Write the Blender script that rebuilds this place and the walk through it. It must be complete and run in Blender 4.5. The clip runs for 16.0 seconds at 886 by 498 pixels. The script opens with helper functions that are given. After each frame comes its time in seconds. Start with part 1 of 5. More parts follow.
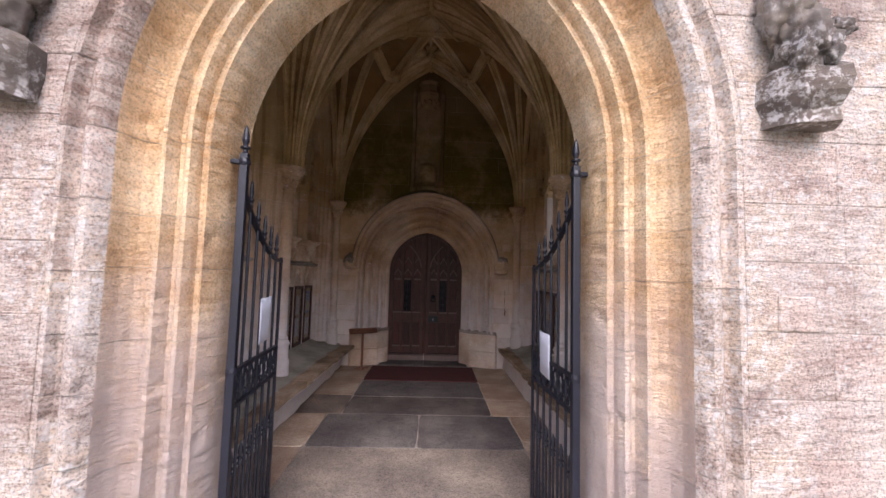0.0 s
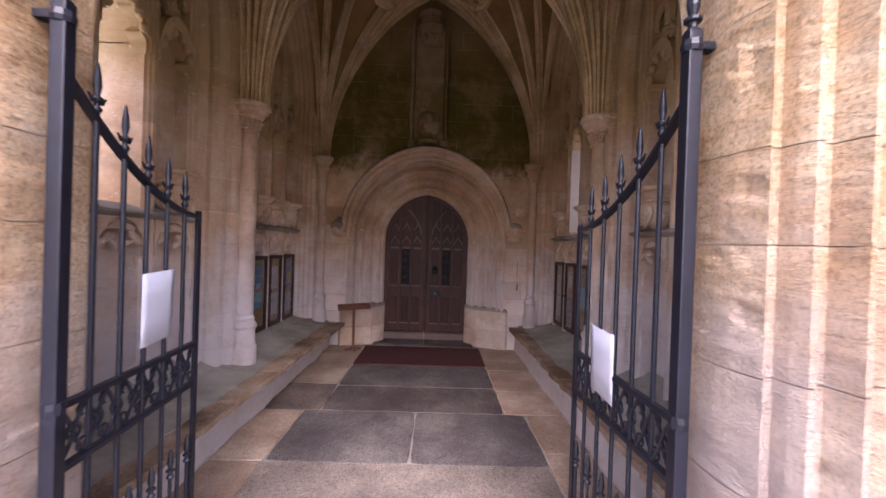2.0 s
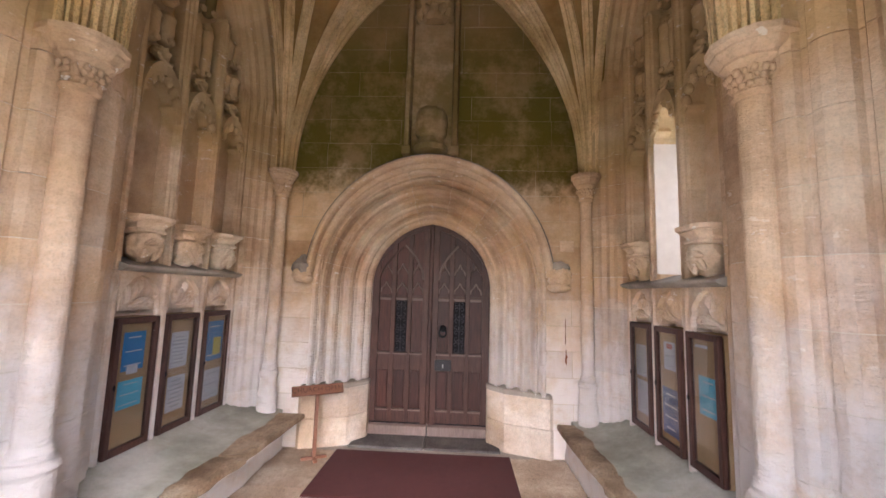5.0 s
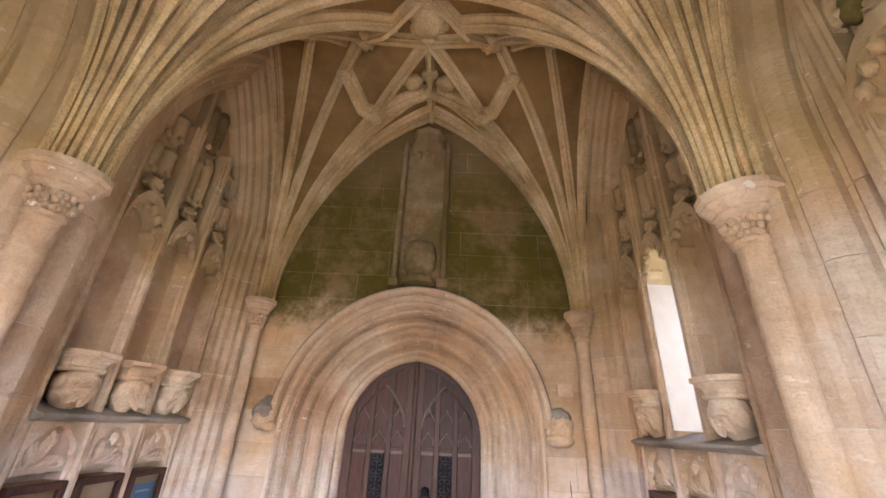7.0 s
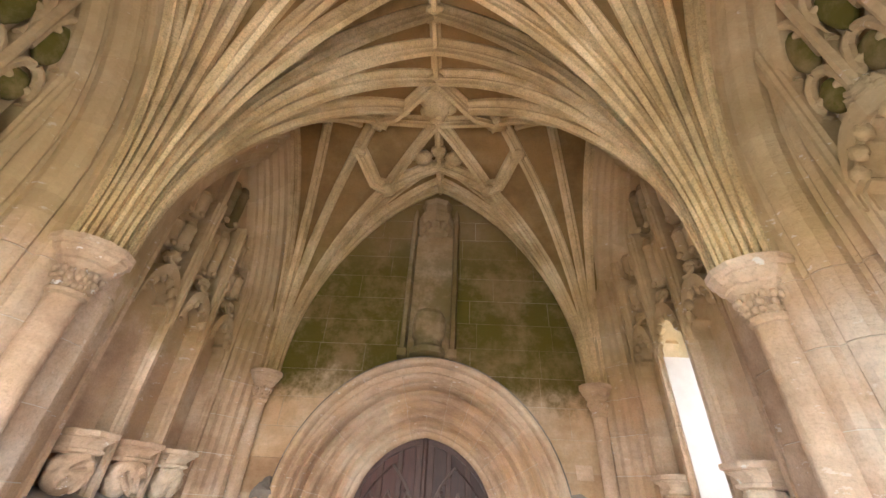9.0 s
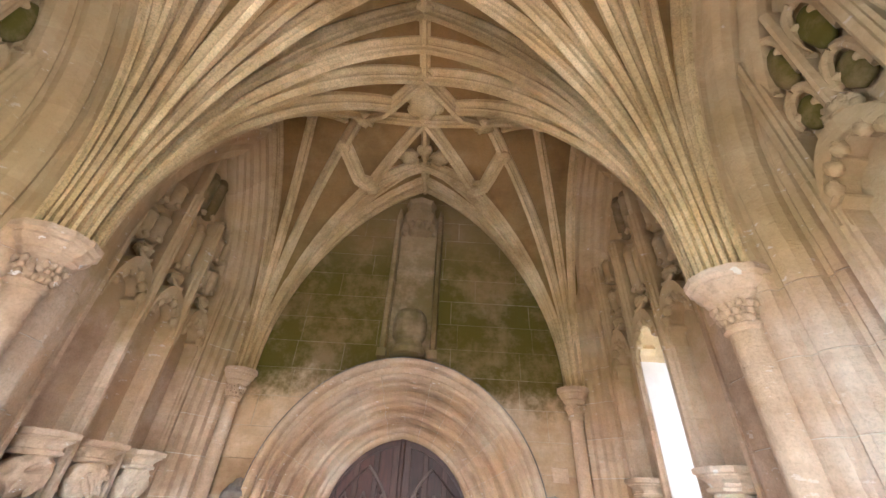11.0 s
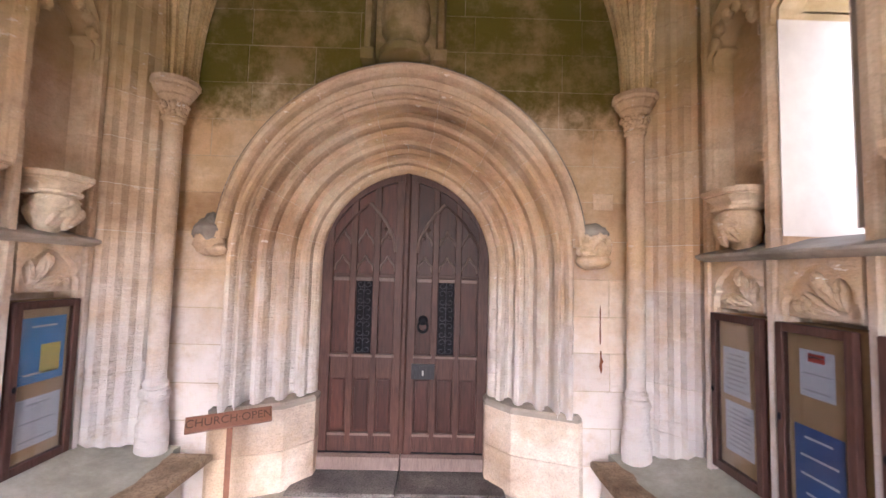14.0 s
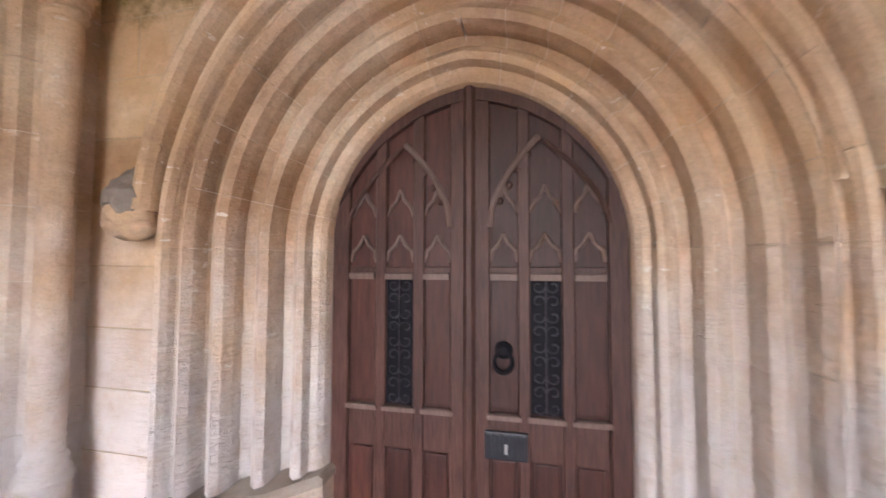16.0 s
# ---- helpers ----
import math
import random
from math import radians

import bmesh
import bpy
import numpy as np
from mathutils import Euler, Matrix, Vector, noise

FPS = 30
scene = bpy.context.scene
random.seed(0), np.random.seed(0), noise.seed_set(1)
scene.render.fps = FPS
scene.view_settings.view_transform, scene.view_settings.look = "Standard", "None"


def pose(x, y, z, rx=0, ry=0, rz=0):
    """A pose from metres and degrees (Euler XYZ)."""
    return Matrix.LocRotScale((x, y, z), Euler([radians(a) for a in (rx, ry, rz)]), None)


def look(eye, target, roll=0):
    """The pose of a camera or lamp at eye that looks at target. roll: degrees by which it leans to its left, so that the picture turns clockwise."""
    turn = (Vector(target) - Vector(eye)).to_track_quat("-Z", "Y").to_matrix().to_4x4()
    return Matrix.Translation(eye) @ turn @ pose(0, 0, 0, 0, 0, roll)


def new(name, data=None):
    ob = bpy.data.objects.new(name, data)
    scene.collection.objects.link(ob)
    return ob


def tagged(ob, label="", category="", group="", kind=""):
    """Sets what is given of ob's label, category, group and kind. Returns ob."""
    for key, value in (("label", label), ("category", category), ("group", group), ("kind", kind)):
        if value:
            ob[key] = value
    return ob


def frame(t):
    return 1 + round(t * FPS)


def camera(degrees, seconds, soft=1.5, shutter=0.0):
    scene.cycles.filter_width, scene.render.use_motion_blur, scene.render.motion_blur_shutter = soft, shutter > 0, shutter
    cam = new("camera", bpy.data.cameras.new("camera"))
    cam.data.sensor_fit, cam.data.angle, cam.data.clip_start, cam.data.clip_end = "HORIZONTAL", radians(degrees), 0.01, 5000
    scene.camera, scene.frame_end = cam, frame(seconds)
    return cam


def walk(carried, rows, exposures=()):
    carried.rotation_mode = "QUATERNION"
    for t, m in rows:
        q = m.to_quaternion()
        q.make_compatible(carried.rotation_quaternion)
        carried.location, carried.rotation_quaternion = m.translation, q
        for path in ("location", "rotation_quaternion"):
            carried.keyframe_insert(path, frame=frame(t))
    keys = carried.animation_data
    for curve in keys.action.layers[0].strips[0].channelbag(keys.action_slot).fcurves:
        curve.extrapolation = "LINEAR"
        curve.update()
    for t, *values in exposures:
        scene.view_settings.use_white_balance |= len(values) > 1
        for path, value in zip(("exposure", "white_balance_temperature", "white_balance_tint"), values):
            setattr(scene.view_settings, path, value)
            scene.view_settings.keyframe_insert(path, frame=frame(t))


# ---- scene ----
cam = camera(97.1, 16.0, shutter=0.3)
METRES, EYE, TILT, LEAN, TURN = 6.5, 1.75, 0.0, 0.0, -1.5
ROWS = [
    (0.0, 0.0, 0.0, 0.0, -0.11, 3.98, -1.58),
    (0.5, 0.0081, 0.0159, 0.0, 0.4, 3.7, -2.13),
    (1.0, 0.0036, 0.0568, -0.0027, -1.54, 1.59, -2.89),
    (1.5, -0.0012, 0.1013, -0.0041, -2.42, -0.68, -2.43),
    (2.0, 0.0038, 0.1596, -0.0046, 0.56, -0.38, -1.88),
    (2.5, 0.008, 0.2179, -0.0088, -0.96, -2.3, -3.34),
    (3.0, 0.008, 0.28, -0.006, -3.62, -1.79, -3.91),
    (3.5, 0.0173, 0.3422, -0.0059, 4.25, 1.63, -1.36),
    (4.0, 0.0242, 0.4023, -0.0056, 5.36, 0.58, -1.04),
    (6.5, 0.0187, 0.5164, 0.0221, 0.7, 21.9, -2.36),
    (7.0, 0.0168, 0.5142, 0.0247, 1.46, 24.82, -2.45),
    (7.5, 0.0164, 0.512, 0.0279, 2.14, 27.3, -2.49),
    (8.0, 0.016, 0.5092, 0.0301, 2.59, 29.65, -2.7),
    (8.5, 0.0141, 0.5066, 0.0316, 2.65, 31.84, -2.74),
    (9.0, 0.0139, 0.5053, 0.0332, 2.51, 33.81, -2.8),
    (11.5, 0.0105, 0.5109, 0.0366, -1.64, 33.91, -2.7),
    (12.0, 0.0057, 0.5215, 0.0341, -2.58, 29.39, -2.66),
    (12.5, 0.007, 0.5512, 0.0239, -3.15, 22.14, -2.52),
    (13.0, 0.0137, 0.6023, 0.0138, 0.83, 13.28, -1.36),
    (13.5, 0.0109, 0.6523, 0.0019, 2.51, 7.65, -1.51),
    (14.0, 0.0046, 0.7062, -0.0008, 0.64, 3.48, -1.48),
    (14.5, -0.0017, 0.7698, -0.0061, 3.07, 2.81, -1.03),
    (15.0, -0.0032, 0.8304, -0.0083, 3.24, 1.53, -1.05),
    (15.5, -0.0046, 0.892, -0.0049, 2.06, 1.1, -0.85),
    (16.0, -0.0006, 0.95, -0.0049, 13.84, 2.68, -0.18),
]
# slow opening of the exposure as the walk goes from daylight into the porch
EXPOSURES = [(0.0, 1.05, 5800, 20), (1.0, 1.13, 5800, 23), (1.5, 1.22, 5700, 26), (2.0, 1.75, 5750, 31), (2.5, 2.27, 5700, 31), (3.0, 2.86, 5650, 20), (3.5, 3.12, 5700, 17), (4.0, 3.2, 5800, 15),
             (6.5, 3.68, 5600, 12), (7.5, 3.83, 5550, 9), (9.0, 4.03, 5500, 6), (11.5, 4.12, 5150, 7), (12.5, 3.97, 5250, 12), (13.5, 3.85, 5600, 16), (14.5, 3.85, 5650, 16), (16.0, 3.88, 5500, 12)]
walk(cam, [(t, pose(0.13, 0, EYE, TILT, LEAN, TURN) @ pose(METRES * x, METRES * y, METRES * z, 90 + pitch, roll, yaw)) for t, x, y, z, yaw, pitch, roll in ROWS], EXPOSURES)

# ---- daylight: bright overcast ----
world = bpy.data.worlds.new("world")
scene.world = world
world.use_nodes = True
wn = world.node_tree.nodes
sky = wn.new("ShaderNodeTexSky")
sky.sky_type = "NISHITA"
sky.sun_disc = False
sky.sun_elevation, sky.sun_rotation = radians(43), radians(179)
sky.air_density, sky.dust_density = 1.0, 4.0
wn["Background"].inputs["Strength"].default_value = 0.15
world.node_tree.links.new(sky.outputs["Color"], wn["Background"].inputs["Color"])
sun = new("sun", bpy.data.lights.new("sun", "SUN"))
sun.data.energy, sun.data.angle, sun.data.color = 1.2, radians(42), (1.0, 0.96, 0.9)
sun.matrix_world = look((0.1, -9, 8.6), (0, 0, 0))


# colour of the sky's light that lamps in the slit windows stand in for
DAYLIGHT = (0.92, 0.96, 1.0)


# ---- materials ----
def material(name):
    m = bpy.data.materials.new(name)
    m.use_nodes = True
    return m, m.node_tree.nodes, m.node_tree.links, m.node_tree.nodes["Principled BSDF"]


def ramp(n, stops):
    r = n.new("ShaderNodeValToRGB")
    r.color_ramp.elements[0].position, r.color_ramp.elements[0].color = stops[0][0], (*stops[0][1], 1)
    r.color_ramp.elements[1].position, r.color_ramp.elements[1].color = stops[-1][0], (*stops[-1][1], 1)
    for p, c in stops[1:-1]:
        e = r.color_ramp.elements.new(p)
        e.color = (*c, 1)
    return r


def noise_at(n, l, src, scale, detail=6, rough=0.6, stretch=None):
    t = n.new("ShaderNodeTexNoise")
    t.inputs["Scale"].default_value, t.inputs["Detail"].default_value, t.inputs["Roughness"].default_value = scale, detail, rough
    if stretch:
        mp = n.new("ShaderNodeMapping")
        mp.inputs["Scale"].default_value = stretch
        l.new(src, mp.inputs["Vector"])
        src = mp.outputs["Vector"]
    l.new(src, t.inputs["Vector"])
    return t.outputs["Fac"]


def mix(n, l, fac, a, b, how="MIX"):
    m = n.new("ShaderNodeMix")
    m.data_type, m.blend_type = "RGBA", how
    for sock, v in ((m.inputs[0], fac), (m.inputs[6], a), (m.inputs[7], b)):
        if isinstance(v, (int, float)):
            sock.default_value = v
        elif isinstance(v, tuple):
            sock.default_value = (*v, 1)
        else:
            l.new(v, sock)
    return m.outputs[2]


def maths(n, l, op, a, b=0.0, clamp=False):
    m = n.new("ShaderNodeMath")
    m.operation, m.use_clamp = op, clamp
    for sock, v in zip(m.inputs, (a, b)):
        if isinstance(v, (int, float)):
            sock.default_value = v
        else:
            l.new(v, sock)
    return m.outputs[0]


def band(n, l, v, lo, hi):
    """0 below lo, 1 above hi."""
    m = n.new("ShaderNodeMapRange")
    m.interpolation_type = "SMOOTHSTEP"
    l.new(v, m.inputs[0])
    m.inputs[1].default_value, m.inputs[2].default_value = lo, hi
    return m.outputs[0]


def stone(name, dark, mid, light, wash=None, algae=0.0, lichen=0.0, pits=0.6, rough=0.9, vary=0.16, tooled=0.4, bedding=0.12, speckle=0.07, grainy=0.45, buff=None, lamina=0.0, stain=(0.21, 0.145, 0.052), moss=1.0, flecks=0.0):
    m, n, l, b = material(name)
    geo = n.new("ShaderNodeNewGeometry")
    pos = geo.outputs["Position"]
    info = n.new("ShaderNodeObjectInfo")
    big = noise_at(n, l, pos, 1.6, 5, 0.6)
    fine = noise_at(n, l, pos, 22, 8, 0.7)
    bed = noise_at(n, l, pos, 2.2, 7, 0.65, (1.5, 1.5, 9))
    r = ramp(n, [(0.36, dark), (0.5, mid), (0.64, light)])
    l.new(maths(n, l, "ADD", maths(n, l, "MULTIPLY", big, 1 - bedding), maths(n, l, "MULTIPLY", bed, bedding)), r.inputs[0])
    col = r.outputs[0]
    tint = ramp(n, [(0.0, (1 - vary, 1 - vary * 1.35, 1 - vary * 1.5)), (0.5, (1, 1, 1)), (1.0, (1 + vary * 0.55, 1 + vary * 0.35, 1 + vary * 0.3))])
    l.new(info.outputs["Random"], tint.inputs[0])
    col = mix(n, l, 1.0, col, tint.outputs[0], "MULTIPLY")
    grain = ramp(n, [(0.25, (0.74, 0.72, 0.7)), (0.6, (1.06, 1.06, 1.06))])
    l.new(fine, grain.inputs[0])
    col = mix(n, l, grainy, col, grain.outputs[0], "MULTIPLY")
    if buff:
        col = mix(n, l, maths(n, l, "MULTIPLY", band(n, l, noise_at(n, l, pos, 1.3, 6, 0.62), 0.47, 0.64), 0.65), col, buff)
    if lamina:
        # bedding planes dip and wander a little
        tip = n.new("ShaderNodeMapping")
        tip.inputs["Rotation"].default_value = (0.0, 0.13, 0.0)
        sway = n.new("ShaderNodeTexNoise")
        sway.inputs["Scale"].default_value = 1.7
        l.new(pos, sway.inputs["Vector"])
        bend = n.new("ShaderNodeVectorMath")
        bend.operation = "MULTIPLY_ADD"
        bend.inputs[1].default_value = (0.0, 0.0, 0.16)
        l.new(sway.outputs["Color"], bend.inputs[0])
        l.new(pos, bend.inputs[2])
        l.new(bend.outputs[0], tip.inputs["Vector"])
        leaf = noise_at(n, l, tip.outputs["Vector"], 4, 10, 0.7, (1.3, 1.3, 5.5))
        spread = band(n, l, noise_at(n, l, pos, 1.5, 5, 0.6), 0.3, 0.6)
        col = mix(n, l, maths(n, l, "MULTIPLY", maths(n, l, "MULTIPLY", band(n, l, leaf, 0.46, 0.53), spread), lamina), col, light)
        col = mix(n, l, maths(n, l, "MULTIPLY", maths(n, l, "SUBTRACT", 1.0, band(n, l, leaf, 0.34, 0.43)), lamina * 0.6), col, (dark[0] * 0.72, dark[1] * 0.7, dark[2] * 0.72))
    dots = ramp(n, [(0.38, (0.36, 0.33, 0.31)), (0.48, (1, 1, 1)), (0.6, (1.3, 1.29, 1.27))])
    l.new(noise_at(n, l, pos, 75, 5, 0.75), dots.inputs[0])
    col = mix(n, l, speckle, col, dots.outputs[0], "MULTIPLY")
    sep = n.new("ShaderNodeSeparateXYZ")
    l.new(pos, sep.inputs[0])
    z = sep.outputs[2]
    if wash:
        edge = maths(n, l, "ADD", z, maths(n, l, "MULTIPLY", maths(n, l, "SUBTRACT", noise_at(n, l, pos, 2.6, 6, 0.65), 0.5), 1.9))
        m1 = maths(n, l, "SUBTRACT", 1.0, band(n, l, edge, 0.75, 2.1))
        patch = band(n, l, noise_at(n, l, pos, 4.5, 9, 0.72), 0.1, 0.55)
        col = mix(n, l, maths(n, l, "MULTIPLY", maths(n, l, "MULTIPLY", m1, patch), 0.85), col, wash)
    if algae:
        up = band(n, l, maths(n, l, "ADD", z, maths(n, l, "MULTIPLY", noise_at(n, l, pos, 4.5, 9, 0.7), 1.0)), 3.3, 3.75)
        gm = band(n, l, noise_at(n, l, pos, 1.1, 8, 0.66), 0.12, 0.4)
        # brown stain high up; its default colour is deepened to add shade there
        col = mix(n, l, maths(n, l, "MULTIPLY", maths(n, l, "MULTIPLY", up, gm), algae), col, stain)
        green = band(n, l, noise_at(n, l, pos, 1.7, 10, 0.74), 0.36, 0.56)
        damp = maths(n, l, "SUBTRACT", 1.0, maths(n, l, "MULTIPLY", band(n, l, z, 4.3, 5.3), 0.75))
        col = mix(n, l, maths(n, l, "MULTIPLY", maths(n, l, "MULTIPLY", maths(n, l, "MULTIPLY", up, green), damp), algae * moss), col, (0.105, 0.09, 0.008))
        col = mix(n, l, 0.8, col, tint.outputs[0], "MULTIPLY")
    if lichen:
        v = n.new("ShaderNodeTexVoronoi")
        v.inputs["Scale"].default_value = 26
        wob = n.new("ShaderNodeVectorMath")
        wob.operation = "ADD"
        nz = n.new("ShaderNodeTexNoise")
        nz.inputs["Scale"].default_value = 14
        l.new(pos, nz.inputs["Vector"])
        l.new(pos, wob.inputs[0])
        sc = n.new("ShaderNodeVectorMath")
        sc.operation = "SCALE"
        sc.inputs[3].default_value = 0.11
        l.new(nz.outputs["Color"], sc.inputs[0])
        l.new(sc.outputs[0], wob.inputs[1])
        l.new(wob.outputs[0], v.inputs["Vector"])
        spots = maths(n, l, "SUBTRACT", 1.0, band(n, l, v.outputs["Distance"], 0.22, 0.42))
        where = band(n, l, noise_at(n, l, pos, 2.3, 6, 0.7), 0.46, 0.62)
        col = mix(n, l, maths(n, l, "MULTIPLY", maths(n, l, "MULTIPLY", spots, where), lichen), col, (0.72, 0.69, 0.66))
        crust = band(n, l, noise_at(n, l, pos, 17, 10, 0.8), 0.5, 0.57)
        zone = band(n, l, noise_at(n, l, pos, 1.3, 5, 0.65), 0.42, 0.6)
        col = mix(n, l, maths(n, l, "MULTIPLY", maths(n, l, "MULTIPLY", crust, zone), lichen * 0.85), col, (0.8, 0.77, 0.75))
        grime = band(n, l, noise_at(n, l, pos, 4.5, 10, 0.8), 0.54, 0.66)
        col = mix(n, l, maths(n, l, "MULTIPLY", grime, 0.7 * lichen), col, (0.2, 0.145, 0.13))
    if flecks:
        # chips of pale mortar and old limewash
        chip = band(n, l, noise_at(n, l, pos, 11, 5, 0.62, (1.0, 1.0, 2.2)), 0.63, 0.67)
        where = band(n, l, noise_at(n, l, pos, 1.9, 3, 0.5), 0.42, 0.58)
        col = mix(n, l, maths(n, l, "MULTIPLY", maths(n, l, "MULTIPLY", chip, where), flecks), col, (0.9, 0.85, 0.78))
    l.new(col, b.inputs["Base Color"])
    b.inputs["Roughness"].default_value = rough
    b.inputs["Specular IOR Level"].default_value = 0.2
    bump = n.new("ShaderNodeBump")
    bump.inputs["Strength"].default_value, bump.inputs["Distance"].default_value = pits, 0.012
    hsum = maths(n, l, "ADD", maths(n, l, "MULTIPLY", fine, 0.5), maths(n, l, "MULTIPLY", noise_at(n, l, pos, 9, 8, 0.7, (1, 1, 3)), tooled * 2))
    if wash:
        flake = noise_at(n, l, pos, 5, 9, 0.72, (1.2, 1.2, 4))
        hsum = maths(n, l, "ADD", hsum, maths(n, l, "MULTIPLY", maths(n, l, "MULTIPLY", m1, flake), 3.2))
    if lamina:
        hsum = maths(n, l, "ADD", hsum, maths(n, l, "MULTIPLY", leaf, 0.55))
    l.new(hsum, bump.inputs["Height"])
    l.new(bump.outputs[0], b.inputs["Normal"])
    return m


def plain(name, a, c, rough=0.6, metal=0.0, scale=12, bumpy=0.2, stretch=None, dist=0.004, spec=0.5, vary=0.0):
    m, n, l, b = material(name)
    geo = n.new("ShaderNodeNewGeometry")
    f = noise_at(n, l, geo.outputs["Position"], scale, 8, 0.65, stretch)
    g2 = noise_at(n, l, geo.outputs["Position"], scale * 0.15, 4, 0.6)
    r = ramp(n, [(0.3, a), (0.7, c)])
    l.new(maths(n, l, "ADD", maths(n, l, "MULTIPLY", f, 0.6), maths(n, l, "MULTIPLY", g2, 0.4)), r.inputs[0])
    col = r.outputs[0]
    if vary:
        info = n.new("ShaderNodeObjectInfo")
        tint = ramp(n, [(0.0, (1 - vary, 1 - vary, 1 - vary)), (0.5, (1, 1, 1)), (1.0, (1 + vary * 1.2, 1 + vary, 1 + vary * 0.6))])
        l.new(info.outputs["Random"], tint.inputs[0])
        col = mix(n, l, 1.0, col, tint.outputs[0], "MULTIPLY")
    l.new(col, b.inputs["Base Color"])
    b.inputs["Roughness"].default_value, b.inputs["Metallic"].default_value = rough, metal
    b.inputs["Specular IOR Level"].default_value = spec
    bump = n.new("ShaderNodeBump")
    bump.inputs["Strength"].default_value, bump.inputs["Distance"].default_value = bumpy, dist
    l.new(f, bump.inputs["Height"])
    l.new(bump.outputs[0], b.inputs["Normal"])
    return m


STONE = stone("limestone", (0.48, 0.33, 0.21), (0.67, 0.5, 0.345), (0.8, 0.67, 0.515), wash=(0.88, 0.835, 0.825), pits=1.1, speckle=0.17, vary=0.1, grainy=0.5, buff=(0.66, 0.45, 0.25), flecks=0.8)
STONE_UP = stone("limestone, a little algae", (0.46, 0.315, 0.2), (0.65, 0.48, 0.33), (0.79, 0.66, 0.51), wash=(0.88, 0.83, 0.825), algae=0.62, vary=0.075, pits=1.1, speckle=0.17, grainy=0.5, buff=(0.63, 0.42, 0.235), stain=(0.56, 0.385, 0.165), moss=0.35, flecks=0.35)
# real algae and stain, set extra dark as the upper wall's shade
STONE_END = stone("limestone with algae and painted shade", (0.46, 0.3, 0.165), (0.64, 0.46, 0.28), (0.77, 0.62, 0.45), wash=(0.87, 0.81, 0.79), algae=0.88, vary=0.1, pits=0.7, speckle=0.1, grainy=0.45, buff=(0.64, 0.42, 0.23))
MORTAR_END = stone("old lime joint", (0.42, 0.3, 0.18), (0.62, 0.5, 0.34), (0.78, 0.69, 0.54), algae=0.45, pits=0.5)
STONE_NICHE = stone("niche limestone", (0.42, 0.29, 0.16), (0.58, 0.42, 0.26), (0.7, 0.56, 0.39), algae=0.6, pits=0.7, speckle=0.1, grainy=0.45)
STONE_VAULT = stone("vault limestone", (0.43, 0.31, 0.14), (0.64, 0.485, 0.25), (0.79, 0.64, 0.375), pits=0.8, speckle=0.4, grainy=0.7, buff=(0.6, 0.41, 0.18), vary=0.2)
# ochre web stone, darkened to paint in the shade between the ribs
STONE_WEB_SHADE = stone("web limestone with shade in its colour", (0.18, 0.1, 0.038), (0.28, 0.168, 0.064), (0.39, 0.265, 0.115), algae=0.3, pits=0.5, speckle=0.2, buff=(0.4, 0.22, 0.075))
STONE_EXT = stone("weathered limestone", (0.31, 0.225, 0.19), (0.5, 0.4, 0.34), (0.7, 0.62, 0.55), bedding=0.25, speckle=0.8, grainy=0.85, buff=(0.72, 0.59, 0.45), lichen=0.75, pits=1.9, tooled=0.8, lamina=0.5, vary=0.22)
STONE_ARCH = stone("ochre arch limestone", (0.5, 0.31, 0.15), (0.7, 0.5, 0.29), (0.86, 0.71, 0.5), wash=(0.74, 0.62, 0.57), pits=1.6, tooled=0.9, bedding=0.3, speckle=0.5, grainy=0.7, lamina=0.28, vary=0.16)
PLINTH = stone("bare plinth limestone", (0.42, 0.31, 0.225), (0.63, 0.515, 0.42), (0.78, 0.7, 0.62), pits=1.2, speckle=0.25, grainy=0.6, tooled=0.7, buff=(0.6, 0.44, 0.29))
STONE_DARK = stone("dark limestone", (0.1, 0.085, 0.075), (0.2, 0.17, 0.14), (0.4, 0.36, 0.32), lichen=0.5, pits=1.0)
LEDGE = stone("grey weathered ledge", (0.24, 0.21, 0.18), (0.36, 0.32, 0.275), (0.48, 0.43, 0.37), pits=0.5)
MORTAR = plain("lime mortar", (0.62, 0.54, 0.43), (0.78, 0.7, 0.59), 0.95, scale=40, bumpy=0.5)
FLOOR_BED = plain("earthy lime joint", (0.22, 0.185, 0.155), (0.42, 0.37, 0.32), 0.95, scale=40, bumpy=0.5)
MORTAR_EXT = plain("weathered mortar", (0.4, 0.33, 0.3), (0.62, 0.55, 0.5), 0.95, scale=40, bumpy=0.5)
FLAG_DARK = stone("blue lias flagstone", (0.075, 0.065, 0.066), (0.115, 0.102, 0.1), (0.185, 0.168, 0.155), pits=1.0, rough=0.66, vary=0.22, speckle=0.9, grainy=1.0, lamina=0.25)
FLAG_MID = stone("worn grey flagstone", (0.15, 0.125, 0.108), (0.21, 0.178, 0.15), (0.3, 0.255, 0.205), speckle=0.8, pits=0.9, rough=0.72, grainy=0.9, vary=0.15)
FLAG_PALE = stone("buff flagstone", (0.27, 0.195, 0.14), (0.38, 0.29, 0.215), (0.5, 0.415, 0.325), pits=0.6, rough=0.7, vary=0.2, speckle=0.5, grainy=0.8)
RENDERING = stone("green-grey lime render", (0.27, 0.26, 0.21), (0.4, 0.385, 0.325), (0.54, 0.52, 0.47), pits=0.35, vary=0.05)
BENCH = stone("bench slab stone", (0.14, 0.09, 0.055), (0.35, 0.255, 0.17), (0.5, 0.42, 0.33), speckle=0.6, pits=0.9, rough=0.7)
OAK = plain("worn dark oak", (0.022, 0.01, 0.009), (0.115, 0.053, 0.042), 0.48, scale=9, bumpy=0.45, stretch=(9, 9, 0.7), spec=0.3, vary=0.12)
